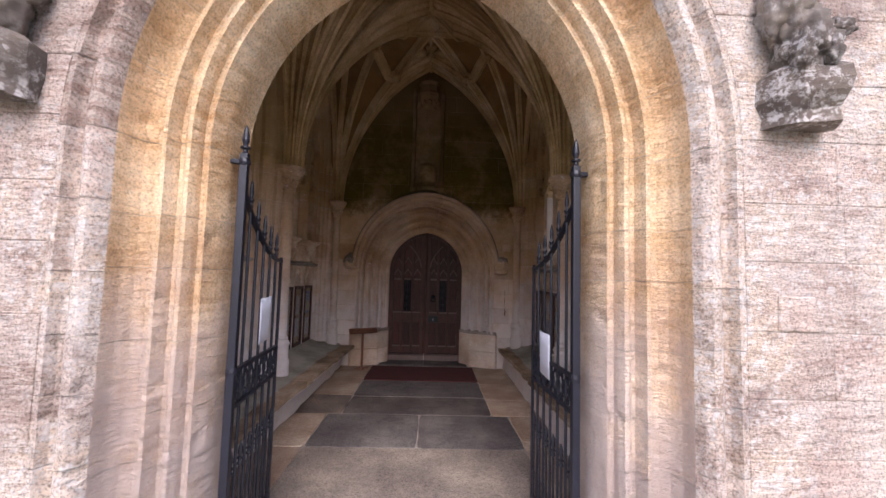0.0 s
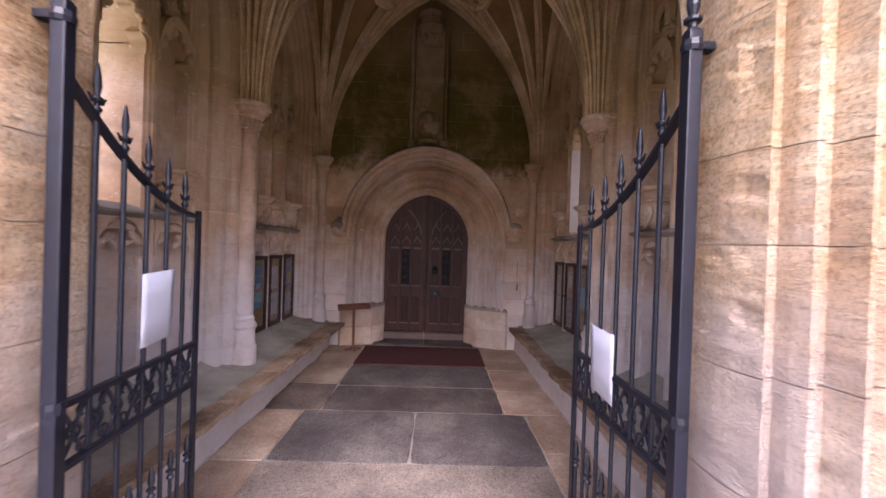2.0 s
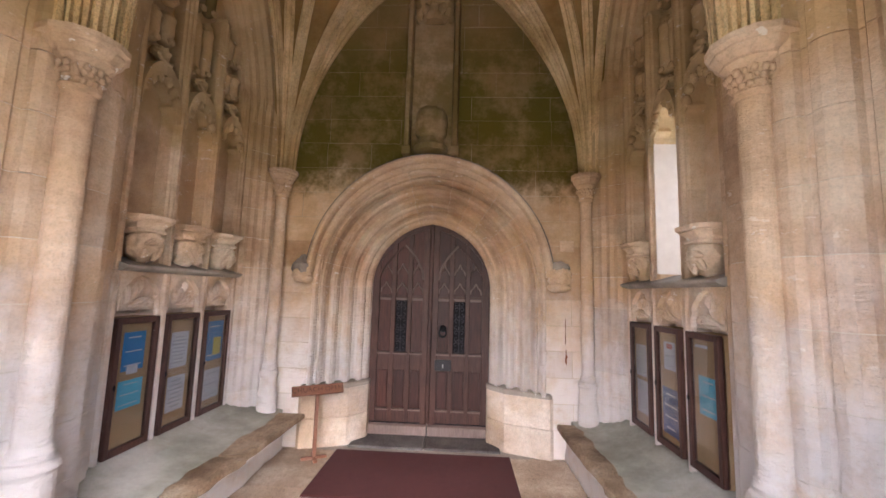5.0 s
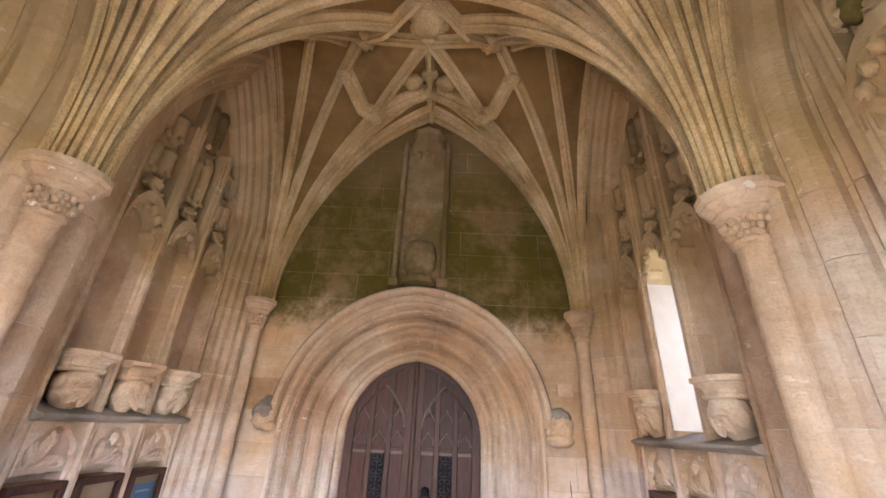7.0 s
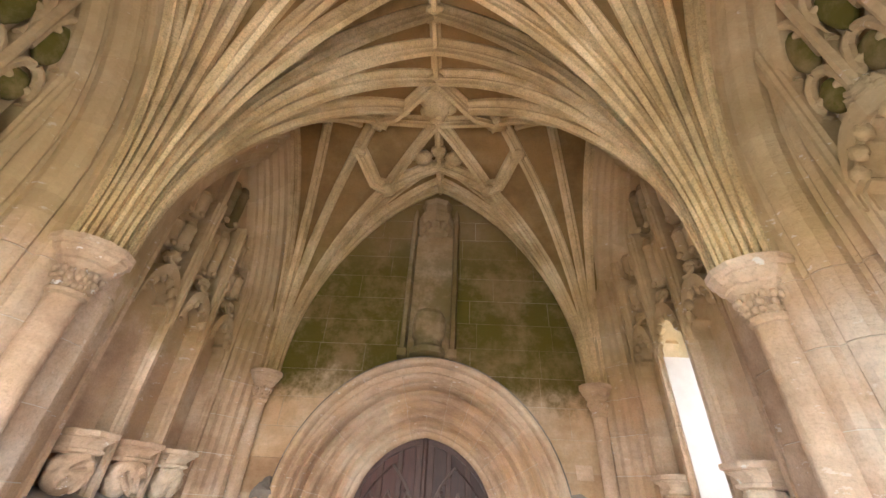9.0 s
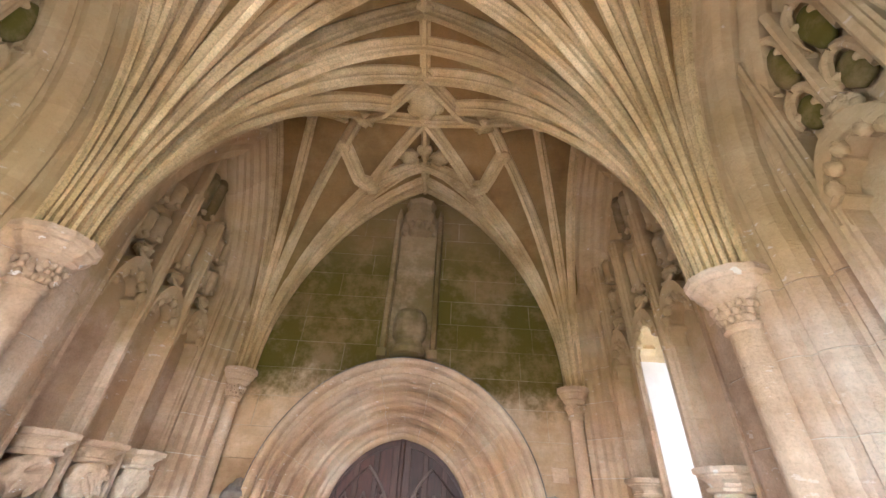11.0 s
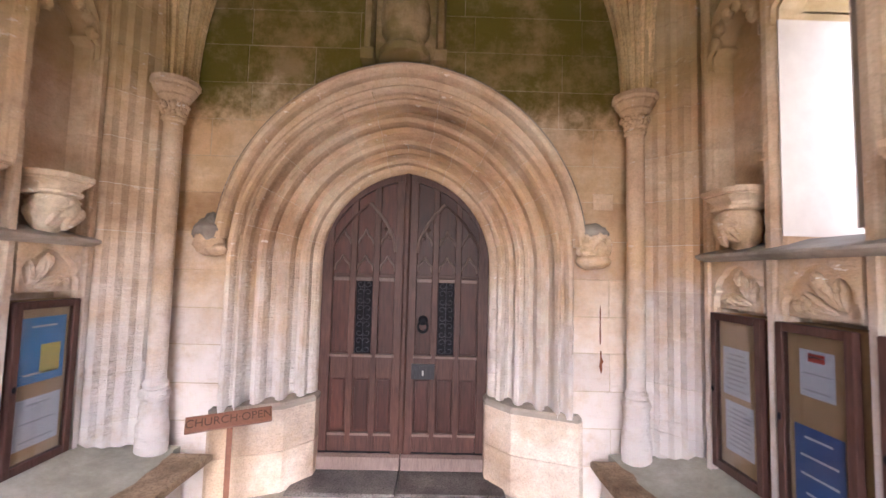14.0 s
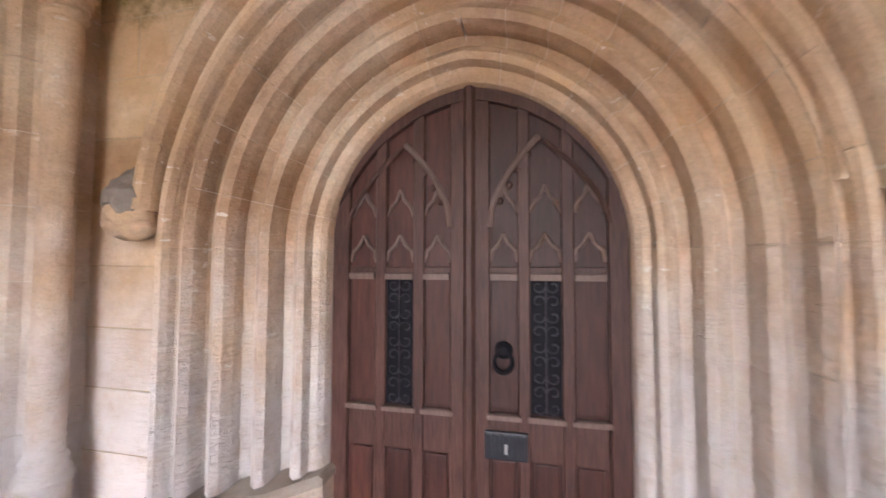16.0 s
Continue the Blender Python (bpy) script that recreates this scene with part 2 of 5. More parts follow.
OAK_PANEL = plain("red-brown oak panel", (0.022, 0.008, 0.007), (0.1, 0.035, 0.026), 0.48, scale=6, bumpy=0.35, stretch=(7, 7, 0.8), spec=0.3, vary=0.28)
OAK_PALE = plain("worn oak", (0.09, 0.055, 0.045), (0.22, 0.15, 0.13), 0.6, scale=9, bumpy=0.35, stretch=(9, 9, 0.7))
OAK_PLANK = plain("sign oak", (0.13, 0.05, 0.028), (0.24, 0.1, 0.055), 0.5, scale=9, bumpy=0.25, stretch=(1.2, 9, 9))
LETTER = plain("incised dark letter", (0.06, 0.026, 0.016), (0.085, 0.036, 0.022), 0.8)
IRON = plain("black painted iron", (0.006, 0.006, 0.01), (0.015, 0.016, 0.027), 0.42, 0.0, spec=0.4, scale=30, bumpy=0.25)
BLACK = plain("black iron fitting", (0.004, 0.004, 0.006), (0.012, 0.011, 0.016), 0.6, 0.0, scale=30, spec=0.12)
SCROLL = plain("worn iron scroll", (0.012, 0.01, 0.016), (0.035, 0.03, 0.04), 0.5, scale=40)
PAPER = plain("white paper", (0.5, 0.51, 0.58), (0.57, 0.58, 0.65), 0.6, scale=4, bumpy=0.05)
INK = plain("grey print", (0.32, 0.32, 0.36), (0.4, 0.4, 0.44), 0.7)
MAT = plain("dark red coir", (0.045, 0.008, 0.009), (0.085, 0.018, 0.017), 1.0, scale=160, bumpy=0.9)
FELT = plain("hessian board", (0.34, 0.22, 0.11), (0.45, 0.3, 0.16), 0.95, scale=120, bumpy=0.4)
BLUE = plain("blue poster", (0.02, 0.17, 0.42), (0.03, 0.24, 0.55), 0.45, scale=5)
NAVY = plain("navy poster", (0.02, 0.06, 0.2), (0.03, 0.1, 0.3), 0.45, scale=5)
TEAL = plain("sky blue poster", (0.08, 0.42, 0.62), (0.13, 0.5, 0.7), 0.45, scale=5)
YELLOW = plain("yellow poster", (0.5, 0.42, 0.06), (0.6, 0.5, 0.09), 0.45, scale=5)
RED = plain("red print", (0.4, 0.05, 0.04), (0.5, 0.08, 0.06), 0.5)
RUST = plain("rust", (0.16, 0.05, 0.02), (0.3, 0.1, 0.04), 0.9, scale=60)
SILVER = plain("dull steel", (0.25, 0.25, 0.26), (0.4, 0.4, 0.4), 0.4, 0.8)
LIMEWASH = plain("old limewash", (0.6, 0.51, 0.44), (0.74, 0.65, 0.57), 0.9, scale=9, bumpy=0.5)
BOUNCE_GRAVEL = plain("gravel", (0.36, 0.33, 0.29), (0.52, 0.48, 0.42), 0.95, scale=90, bumpy=1.0, dist=0.01)
GRASS = plain("grass", (0.04, 0.07, 0.02), (0.08, 0.13, 0.035), 0.95, scale=60, bumpy=1.0, dist=0.02)
glass_m, gn, gl_, gb = material("pane glass")
gb.inputs["Roughness"].default_value, gb.inputs["Transmission Weight"].default_value = 0.03, 1.0
GLASS = glass_m


# ---- mesh helpers ----
def mesh_of(name, bm, mat, smooth=False):
    bmesh.ops.recalc_face_normals(bm, faces=bm.faces)
    me = bpy.data.meshes.new(name)
    bm.to_mesh(me)
    bm.free()
    if mat:
        me.materials.append(mat)
    if smooth:
        for p in me.polygons:
            p.use_smooth = True
    return me


def part(name, bm, mat, parent=None, label="", smooth=False):
    ob = new(name, mesh_of(name, bm, mat, smooth))
    if parent:
        ob.parent = parent
    if label:
        ob["label"] = label
    return ob


def structure(ob, label, category):
    return tagged(ob, label, category, kind="structure")


def box(bm, x0, x1, y0, y1, z0, z1, bevel=0.0):
    b2 = bmesh.new()
    v = [b2.verts.new(p) for p in ((x0, y0, z0), (x1, y0, z0), (x1, y1, z0), (x0, y1, z0), (x0, y0, z1), (x1, y0, z1), (x1, y1, z1), (x0, y1, z1))]
    for f in ((0, 3, 2, 1), (4, 5, 6, 7), (0, 1, 5, 4), (1, 2, 6, 5), (2, 3, 7, 6), (3, 0, 4, 7)):
        b2.faces.new([v[i] for i in f])
    if bevel:
        bmesh.ops.bevel(b2, geom=b2.edges[:], offset=bevel, segments=2, affect="EDGES", profile=0.6)
    tmp = bpy.data.meshes.new("tmp")
    b2.to_mesh(tmp)
    b2.free()
    bm.from_mesh(tmp)
    bpy.data.meshes.remove(tmp)
    return bm


def boxed(*a, **k):
    return box(bmesh.new(), *a, **k)


def prism(poly, z0, z1, bm=None, axis="z", chamfer=0.0):
    """A polygon of the plan (x, y) raised from z0 to z1; axis y takes (x, z), axis x takes (y, z)."""
    bm = bm or bmesh.new()

    def at(p, h):
        return {"z": (p[0], p[1], h), "y": (p[0], h, p[1]), "x": (h, p[0], p[1])}[axis]
    rings = [(z0, poly)]
    if chamfer:
        cx, cy = sum(p[0] for p in poly) / len(poly), sum(p[1] for p in poly) / len(poly)
        ext = max(max(abs(p[0] - cx) for p in poly), 0.01), max(max(abs(p[1] - cy) for p in poly), 0.01)
        small = [(cx + (p[0] - cx) * (1 - chamfer / ext[0]), cy + (p[1] - cy) * (1 - chamfer / ext[1])) for p in poly]
        sgn = 1 if z1 > z0 else -1
        rings += [(z1 - sgn * chamfer, poly), (z1, small)]
    else:
        rings += [(z1, poly)]
    vs = [[bm.verts.new(at(p, h)) for p in pl] for h, pl in rings]
    k = len(poly)
    for a, c in zip(vs, vs[1:]):
        for i in range(k):
            bm.faces.new((a[i], a[(i + 1) % k], c[(i + 1) % k], c[i]))
    bm.faces.new(vs[0])
    bm.faces.new(vs[-1])
    return bm


def lathe(profile, cx, cy, seg=20, bm=None, a0=0.0, a1=2 * math.pi):
    bm = bm or bmesh.new()
    full = abs(a1 - a0 - 2 * math.pi) < 1e-6
    cols = []
    for i in range(seg if full else seg + 1):
        a = a0 + (a1 - a0) * i / seg
        cols.append([bm.verts.new((cx + r * math.cos(a), cy + r * math.sin(a), z)) for r, z in profile])
    pairs = list(zip(cols, cols[1:] + ([cols[0]] if full else [])))
    if not full:
        pairs = pairs[:len(cols) - 1]
    for a, c in pairs:
        for j in range(len(profile) - 1):
            bm.faces.new((a[j], c[j], c[j + 1], a[j + 1]))
    if full:
        for j in (0, -1):
            bm.faces.new([c[j] for c in cols])
    return bm


def tube(points, r, bm=None, seg=8, flat=None):
    """A bar along points; flat: (width across, thickness) of a strap."""
    bm = bm or bmesh.new()
    pts = [Vector(p) for p in points]
    rings = []
    for i, p in enumerate(pts):
        t = (pts[min(i + 1, len(pts) - 1)] - pts[max(i - 1, 0)]).normalized()
        side = t.cross(Vector((0, 0, 1)))
        side = side.normalized() if side.length > 1e-3 else Vector((1, 0, 0))
        up = side.cross(t).normalized()
        rr = r[i] if isinstance(r, (list, tuple)) else r
        if flat:
            ring = [p + side * sx * flat[0] / 2 + up * sz * flat[1] / 2 for sx, sz in ((-1, -1), (1, -1), (1, 1), (-1, 1))]
        else:
            ring = [p + (side * math.cos(2 * math.pi * k / seg) + up * math.sin(2 * math.pi * k / seg)) * rr for k in range(seg)]
        rings.append([bm.verts.new(v) for v in ring])
    k = len(rings[0])
    for a, c in zip(rings, rings[1:]):
        for i in range(k):
            bm.faces.new((a[i], a[(i + 1) % k], c[(i + 1) % k], c[i]))
    bm.faces.new(rings[0])
    bm.faces.new(rings[-1])
    return bm


def lump(centre, size, seed, rough=0.3, freq=3.0, sub=3, bm=None):
    """A carved, weathered knob."""
    bm = bm or bmesh.new()
    b2 = bmesh.new()
    bmesh.ops.create_icosphere(b2, subdivisions=sub, radius=1.0)
    off = Vector((seed * 7.3, seed * 3.1, seed * 5.7))
    for v in b2.verts:
        d = v.co.normalized()
        k = 1 + rough * (noise.noise(d * freq + off) + 0.45 * noise.noise(d * freq * 2.6 + off))
        v.co = Vector((d.x * k * size[0], d.y * k * size[1], d.z * k * size[2])) + Vector(centre)
    tmp = bpy.data.meshes.new("tmp")
    b2.to_mesh(tmp)
    b2.free()
    bm.from_mesh(tmp)
    bpy.data.meshes.remove(tmp)
    return bm


def arch_x(z, half, spring, d):
    """Half width of a two-centred arch at height z; 0 above its apex."""
    if z <= spring:
        return half
    k = (half + d) ** 2 - (z - spring) ** 2
    return max(0.0, math.sqrt(k) - d) if k > 0 else 0.0


def arch_points(x, side, z0, spring, d, n_arc, s0=0.0, s1=1.0):
    """Points of the arch line of half width x from the foot to the apex, cut to the span s0..s1 of its length."""
    jamb = spring - z0
    a1 = math.acos(d / (x + d))
    arc = (x + d) * a1
    out, total = [], jamb + arc
    marks = sorted({s0, s1} | {jamb / total * f for f in (0, 1)} | {(jamb + arc * i / n_arc) / total for i in range(n_arc + 1)})
    for s in marks:
        if s < s0 - 1e-9 or s > s1 + 1e-9:
            continue
        q = s * total
        if q <= jamb:
            out.append((side * x, z0 + q))
        else:
            a = (q - jamb) / arc * a1
            out.append((side * ((x + d) * math.cos(a) - d), spring + (x + d) * math.sin(a)))
    return out


def trefoil(half, q, z0, rise, d=0.05, n=28, bite=0.3):
    """Half of a cusped arch line, from its foot at z0 to the apex."""
    out = []
    for x, z in arch_points(half, q, z0, z0 + rise * 0.22, d, n):
        t = (z - z0) / rise
        k = 1 - bite * math.exp(-((t - 0.38) / 0.07) ** 2) - bite * 1.1 * math.exp(-((t - 0.8) / 0.06) ** 2)
        out.append((x * k, z))
    return out


def swept(profile, side, z0, spring, d, ref, a, b, n_arc=24, grow=0.0, bm=None, caps=True, wear=0.0):
    """A moulding whose section (x, y) follows a pointed arch. a, b: heights or angles as shares of the jamb (0..1) and of the arc (1..2)."""
    bm = bm or bmesh.new()
    steps = [a] + [k / n_arc + 1 for k in range(n_arc + 1) if a < k / n_arc + 1 < b] + [b]
    if a < 1 < b and 1 not in steps:
        steps = sorted(steps + [1])
    if wear and a < 1:
        n_j = max(2, int((min(b, 1) - a) * (spring - z0) / 0.028))
        steps = sorted(set(steps) | {a + (min(b, 1) - a) * i / n_j for i in range(1, n_j)})
    rings = []
    for s in steps:
        ring = []
        for x, y in profile:
            x = x + grow
            if s <= 1:
                ring.append((side * x, y + grow, z0 + (spring - z0) * s))
            else:
                ang = (s - 1) * math.acos(d / (x + d))
                ring.append((side * ((x + d) * math.cos(ang) - d), y + grow, spring + (x + d) * math.sin(ang)))
        if wear:
            # weathering along the bedding, with a few chipped arrises
            for i, p in enumerate(ring):
                v = Vector(p)
                k = noise.noise(Vector((v.x * 4, v.y * 4, v.z * 21))) * 0.6 + noise.noise(v * 6) * 0.5
                chip = max(0.0, noise.noise(v * 9 + Vector((31, 7, 3))) - 0.35) * 2.5
                edge = 0.0 if i in (0, len(ring) - 1) else 1.0
                ring[i] = (v.x + side * wear * edge * (k * 0.6 + chip), v.y + wear * edge * (k * 0.6 + 0.4 + chip), v.z)
        rings.append([bm.verts.new(p) for p in ring])
    for p, q in zip(rings, rings[1:]):
        for i in range(len(profile) - 1):
            bm.faces.new((p[i], p[i + 1], q[i + 1], q[i]))
    if caps:
        bm.faces.new(rings[0])
        bm.faces.new(rings[-1])
    return bm


def stone_courses(parent, mat, y, out, z_edges, inner, outer, lengths, seed, depth=0.012, gap=0.006, sides=(-1, 1), name="stone"):
    """Courses of ashlar on a wall in the plane y; out: the way its face looks (-1 or 1). inner, outer: half widths at a height."""
    rnd = random.Random(seed)
    for z0, z1 in zip(z_edges, z_edges[1:]):
        zs = [z0 + gap / 2, z0 + (z1 - z0) * 0.25, (z0 + z1) / 2, z0 + (z1 - z0) * 0.75, z1 - gap / 2]
        for s in sides:
            lo = [inner(z) for z in zs]
            hi = [outer(z) for z in zs]
            x = max(lo)
            if min(hi) - x < 0.05 and max(h - q for h, q in zip(hi, lo)) < 0.08:
                continue
            cuts = []
            cur = max(lo) + rnd.uniform(0.4, 1.0) * lengths
            while cur < min(hi) - 0.15:
                cuts.append(cur)
                cur += rnd.uniform(0.7, 1.3) * lengths
            edges = [lo] + [[c] * 5 for c in cuts] + [hi]
            for e0, e1 in zip(edges, edges[1:]):
                left = [(e0[i] + (gap / 2 if e0 is not lo else 0), zs[i]) for i in range(5)]
                right = [(e1[i] - gap / 2, zs[i]) for i in range(5)]
                if e0 is not lo:
                    left = [left[0], left[-1]]
                if e1 is not hi:
                    right = [right[0], right[-1]]
                right = [(max(r, left[0][0] + 0.012, left[-1][0] + 0.012) if len(right) == 2 else max(r, 0.012), zz) for r, zz in right]
                poly = [(s * px, pz) for px, pz in right + left[::-1]]
                jut = depth * rnd.uniform(0.55, 1.25)
                part(name, prism(poly, y - out * 0.004, y + out * jut, axis="y", chamfer=0.004), mat, parent)

# ---- the plan ----
FRONT, FRONT_IN, END, DOOR_Y = 1.82, 2.59, 7.65, 8.1     # outer face, inner face, end wall, door
MID = 5.12                                               # the pier between the two bays
SXS, WALL = {-1: 1.8, 1: 1.87}, 2.2                      # springing lines, back of the side panels
SPRING, RISE = 3.1, 2.86                                 # vault
F_HALF, F_SPRING, F_D = 1.03, 2.4, 0.3                   # front arch
D_HALF, D_SPRING, D_D = 0.74, 1.8, 0.09                  # inner doorway

# ---- ground and floor ----
ground = part("ground", boxed(-300, 300, -300, 300, -0.5, -0.03), GRASS)
structure(ground, "grass churchyard ground outside the porch", "ground")
# added out of view; its pale colour throws daylight up to the vault
path_out = part("pavement", boxed(-3.2, 3.2, -20, FRONT_IN - 0.05, -0.3, -0.006), BOUNCE_GRAVEL)
structure(path_out, "unseen gravel path, pale to bounce light into the porch", "pavement")
floor = part("floor", boxed(-2.2, 2.2, FRONT_IN - 0.05, 8.4, -0.3, -0.004), FLOOR_BED)
structure(floor, "stone flag floor of the porch with mortar joints", "floor")


def flag(x0, x1, y0, y1, mat, lift=0.0):
    r = random.Random(int(x0 * 977 + y0 * 313))
    g = 0.004
    corners = [(x0 + g, y0 + g), (x1 - g, y0 + g), (x1 - g, y1 - g), (x0 + g, y1 - g)]
    poly = []
    for (ax, ay), (bx, by) in zip(corners, corners[1:] + corners[:1]):
        n = max(3, int(math.hypot(bx - ax, by - ay) / 0.12))
        for k in range(n):
            px, py = ax + (bx - ax) * k / n, ay + (by - ay) * k / n
            wob = 0.009 * noise.noise(Vector((px * 3.1, py * 3.1, x0))) + r.uniform(-0.004, 0.004)
            if k == 0:
                # worn corner
                px, py = px + (0.012 if px < (x0 + x1) / 2 else -0.012), py + (0.012 if py < (y0 + y1) / 2 else -0.012)
            poly.append((px + (wob if ax == bx else 0), py + (wob if ay == by else 0)))
    part("flagstone", prism(poly, -0.02, 0.004 + lift + r.uniform(-0.002, 0.003), chamfer=0.005), mat, floor)


for x0, x1, y0, y1, m in (
        (-0.96, 0.94, 6.6, 7.62, FLAG_DARK), (-0.96, 0.94, 5.78, 6.6, FLAG_DARK), (-0.96, 0.94, 5.06, 5.78, FLAG_DARK),
        (-1.12, 0.02, 4.1, 5.06, FLAG_DARK), (0.02, 1.14, 4.1, 5.06, FLAG_DARK),
        (-1.13, 1.13, 3.02, 4.1, FLAG_MID), (-1.13, 0.1, 2.56, 3.02, FLAG_MID), (0.1, 1.13, 2.56, 3.02, FLAG_PALE),
        (-1.6, -0.96, 6.75, 7.62, FLAG_PALE), (-1.6, -0.96, 5.82, 6.75, FLAG_PALE), (-1.6, -0.96, 5.06, 5.82, FLAG_MID),
        (0.94, 1.6, 6.5, 7.62, FLAG_PALE), (0.94, 1.6, 5.7, 6.5, FLAG_PALE), (0.94, 1.6, 5.06, 5.7, FLAG_PALE),
        (-1.6, -1.12, 4.1, 5.06, FLAG_PALE), (-1.6, -1.12, 3.3, 4.1, FLAG_PALE), (-1.6, -1.13, 2.56, 3.3, FLAG_PALE),
        (1.14, 1.6, 4.3, 5.06, FLAG_PALE), (1.14, 1.6, 3.4, 4.3, FLAG_PALE), (1.13, 1.6, 2.56, 3.4, FLAG_PALE)):
    flag(x0, x1, y0, y1, m)
SILL = 0.025
doorstep = new("doorstep")
part("slab", prism([(-0.86, 7.72), (-0.004, 7.715), (-0.004, 8.4), (-0.86, 8.4)], 0.0, SILL, chamfer=0.012), FLAG_DARK, doorstep)
part("slab", prism([(0.004, 7.725), (0.86, 7.72), (0.86, 8.4), (0.004, 8.4)], 0.0, SILL, chamfer=0.012), FLAG_DARK, doorstep)
tagged(doorstep, "worn dark stone doorstep under the oak church door", "doorstep")

# ---- vault ----
BAYS = ((FRONT_IN, MID), (MID, END - 0.03))


def rise_at(u):
    return math.sqrt(max(0.0, 1 - (1 - 0.596 * u) ** 2)) / 0.9148


CORE = 0.1                                              # the ribs stand in a ring on the capital


def vault_point(s, ys, tx, ty, u):
    """u along the line from the capital's rim at the springer to the ridge point (tx, ty)."""
    sx = s * SXS[s]
    dx, dy = tx - sx, ty - ys
    reach = math.hypot(dx, dy)
    k = (CORE + (reach - CORE) * u) / reach
    return Vector((sx + dx * k, ys + dy * k, SPRING + RISE * rise_at(u)))


vm = bmesh.new()
for y0, y1 in BAYS:
    mid = (y0 + y1) / 2
    for ys in (y0, y1):
        for s in (-1, 1):
            n1, n2, nu = 10, 12, 22
            edge = [(s * SXS[s] * (1 - i / n1), mid) for i in range(n1 + 1)] + [(0.0, mid + (ys - mid) * i / n2) for i in range(1, n2 + 1)]
            grid = [[vm.verts.new(vault_point(s, ys, ex, ey, (k / nu) ** 2)) for k in range(nu + 1)] for ex, ey in edge]
            for a, c in zip(grid, grid[1:]):
                for k in range(nu):
                    vm.faces.new((a[k], a[k + 1], c[k + 1], c[k]))
            far = [vm.verts.new(v.co + Vector((s * 0.6, 0, 0))) for v in grid[0]]
            for k in range(nu):
                vm.faces.new((far[k], far[k + 1], grid[0][k + 1], grid[0][k]))
bmesh.ops.remove_doubles(vm, verts=vm.verts, dist=0.002)
ceiling = part("ceiling", vm, STONE_WEB_SHADE, smooth=True)
structure(ceiling, "ribbed stone vault with ochre webs darkened as shade", "ceiling")
thick = ceiling.modifiers.new("thickness", "SOLIDIFY")
thick.thickness, thick.offset = 0.1, 1.0

RIB_HALF = [(0.06, -0.03), (0.06, 0.014), (0.048, 0.024), (0.03, 0.034), (0.022, 0.052), (0.03, 0.064), (0.034, 0.078), (0.024, 0.09), (0.019, 0.122)]
RIB = [(-a, b) for a, b in RIB_HALF] + RIB_HALF[::-1]


def rib(points, size=1.0, name="rib", mat=None, taper=False):
    bm = bmesh.new()
    pts = [Vector(p) for p in points]
    flatdir = (pts[-1] - pts[0])
    flatdir.z = 0
    side = Vector((-flatdir.y, flatdir.x, 0)).normalized()
    rings = []
    for i, p in enumerate(pts):
        t = (pts[min(i + 1, len(pts) - 1)] - pts[max(i - 1, 0)]).normalized()
        down = t.cross(side).normalized()
        if down.z > 0 or (abs(down.z) < 0.2 and down.dot(flatdir) < 0):
            down = -down
        k = size * (0.42 + 0.58 * min(1.0, i / 15)) if taper else size
        rings.append([bm.verts.new(p + side * a * k + down * b * max(k, size * 0.6)) for a, b in RIB])
    for a, c in zip(rings, rings[1:]):
        for i in range(len(RIB)):
            j = (i + 1) % len(RIB)
            bm.faces.new((a[i], a[j], c[j], c[i]))
    bm.faces.new(rings[0])
    bm.faces.new(rings[-1])
    return part(name, bm, mat or STONE_VAULT, ceiling)


def carved_boss(p, r, seed):
    bm = lump((0, 0, 0), (r, r, r * 0.6), seed, 0.35, 3.5)
    ob = part("boss", bm, STONE_VAULT, ceiling, "carved foliage boss", smooth=True)
    ob.location = p
    return ob


def quarter(s, ys, mid, x, y):
    """The ridge point that the line from the springer through (x, y) meets, and how far along it (x, y) lies."""
    sx = s * SXS[s]
    f = max(abs(x - sx) / SXS[s], abs(y - ys) / abs(mid - ys), 1e-3)
    tx, ty = sx + (x - sx) / f, ys + (y - ys) / f
    reach = math.hypot(tx - sx, ty - ys)
    return tx, ty, min(1.0, max(0.0, (f * reach - CORE) / (reach - CORE)))


def web_z(s, ys, mid, x, y):
    return SPRING + RISE * rise_at(quarter(s, ys, mid, x, y)[2])


def rib_to(s, ys, mid, x, y, size):
    tx, ty, end = quarter(s, ys, mid, x, y)
    return rib([vault_point(s, ys, tx, ty, end * (k / 28) ** 2) for k in range(29)], size, taper=True)


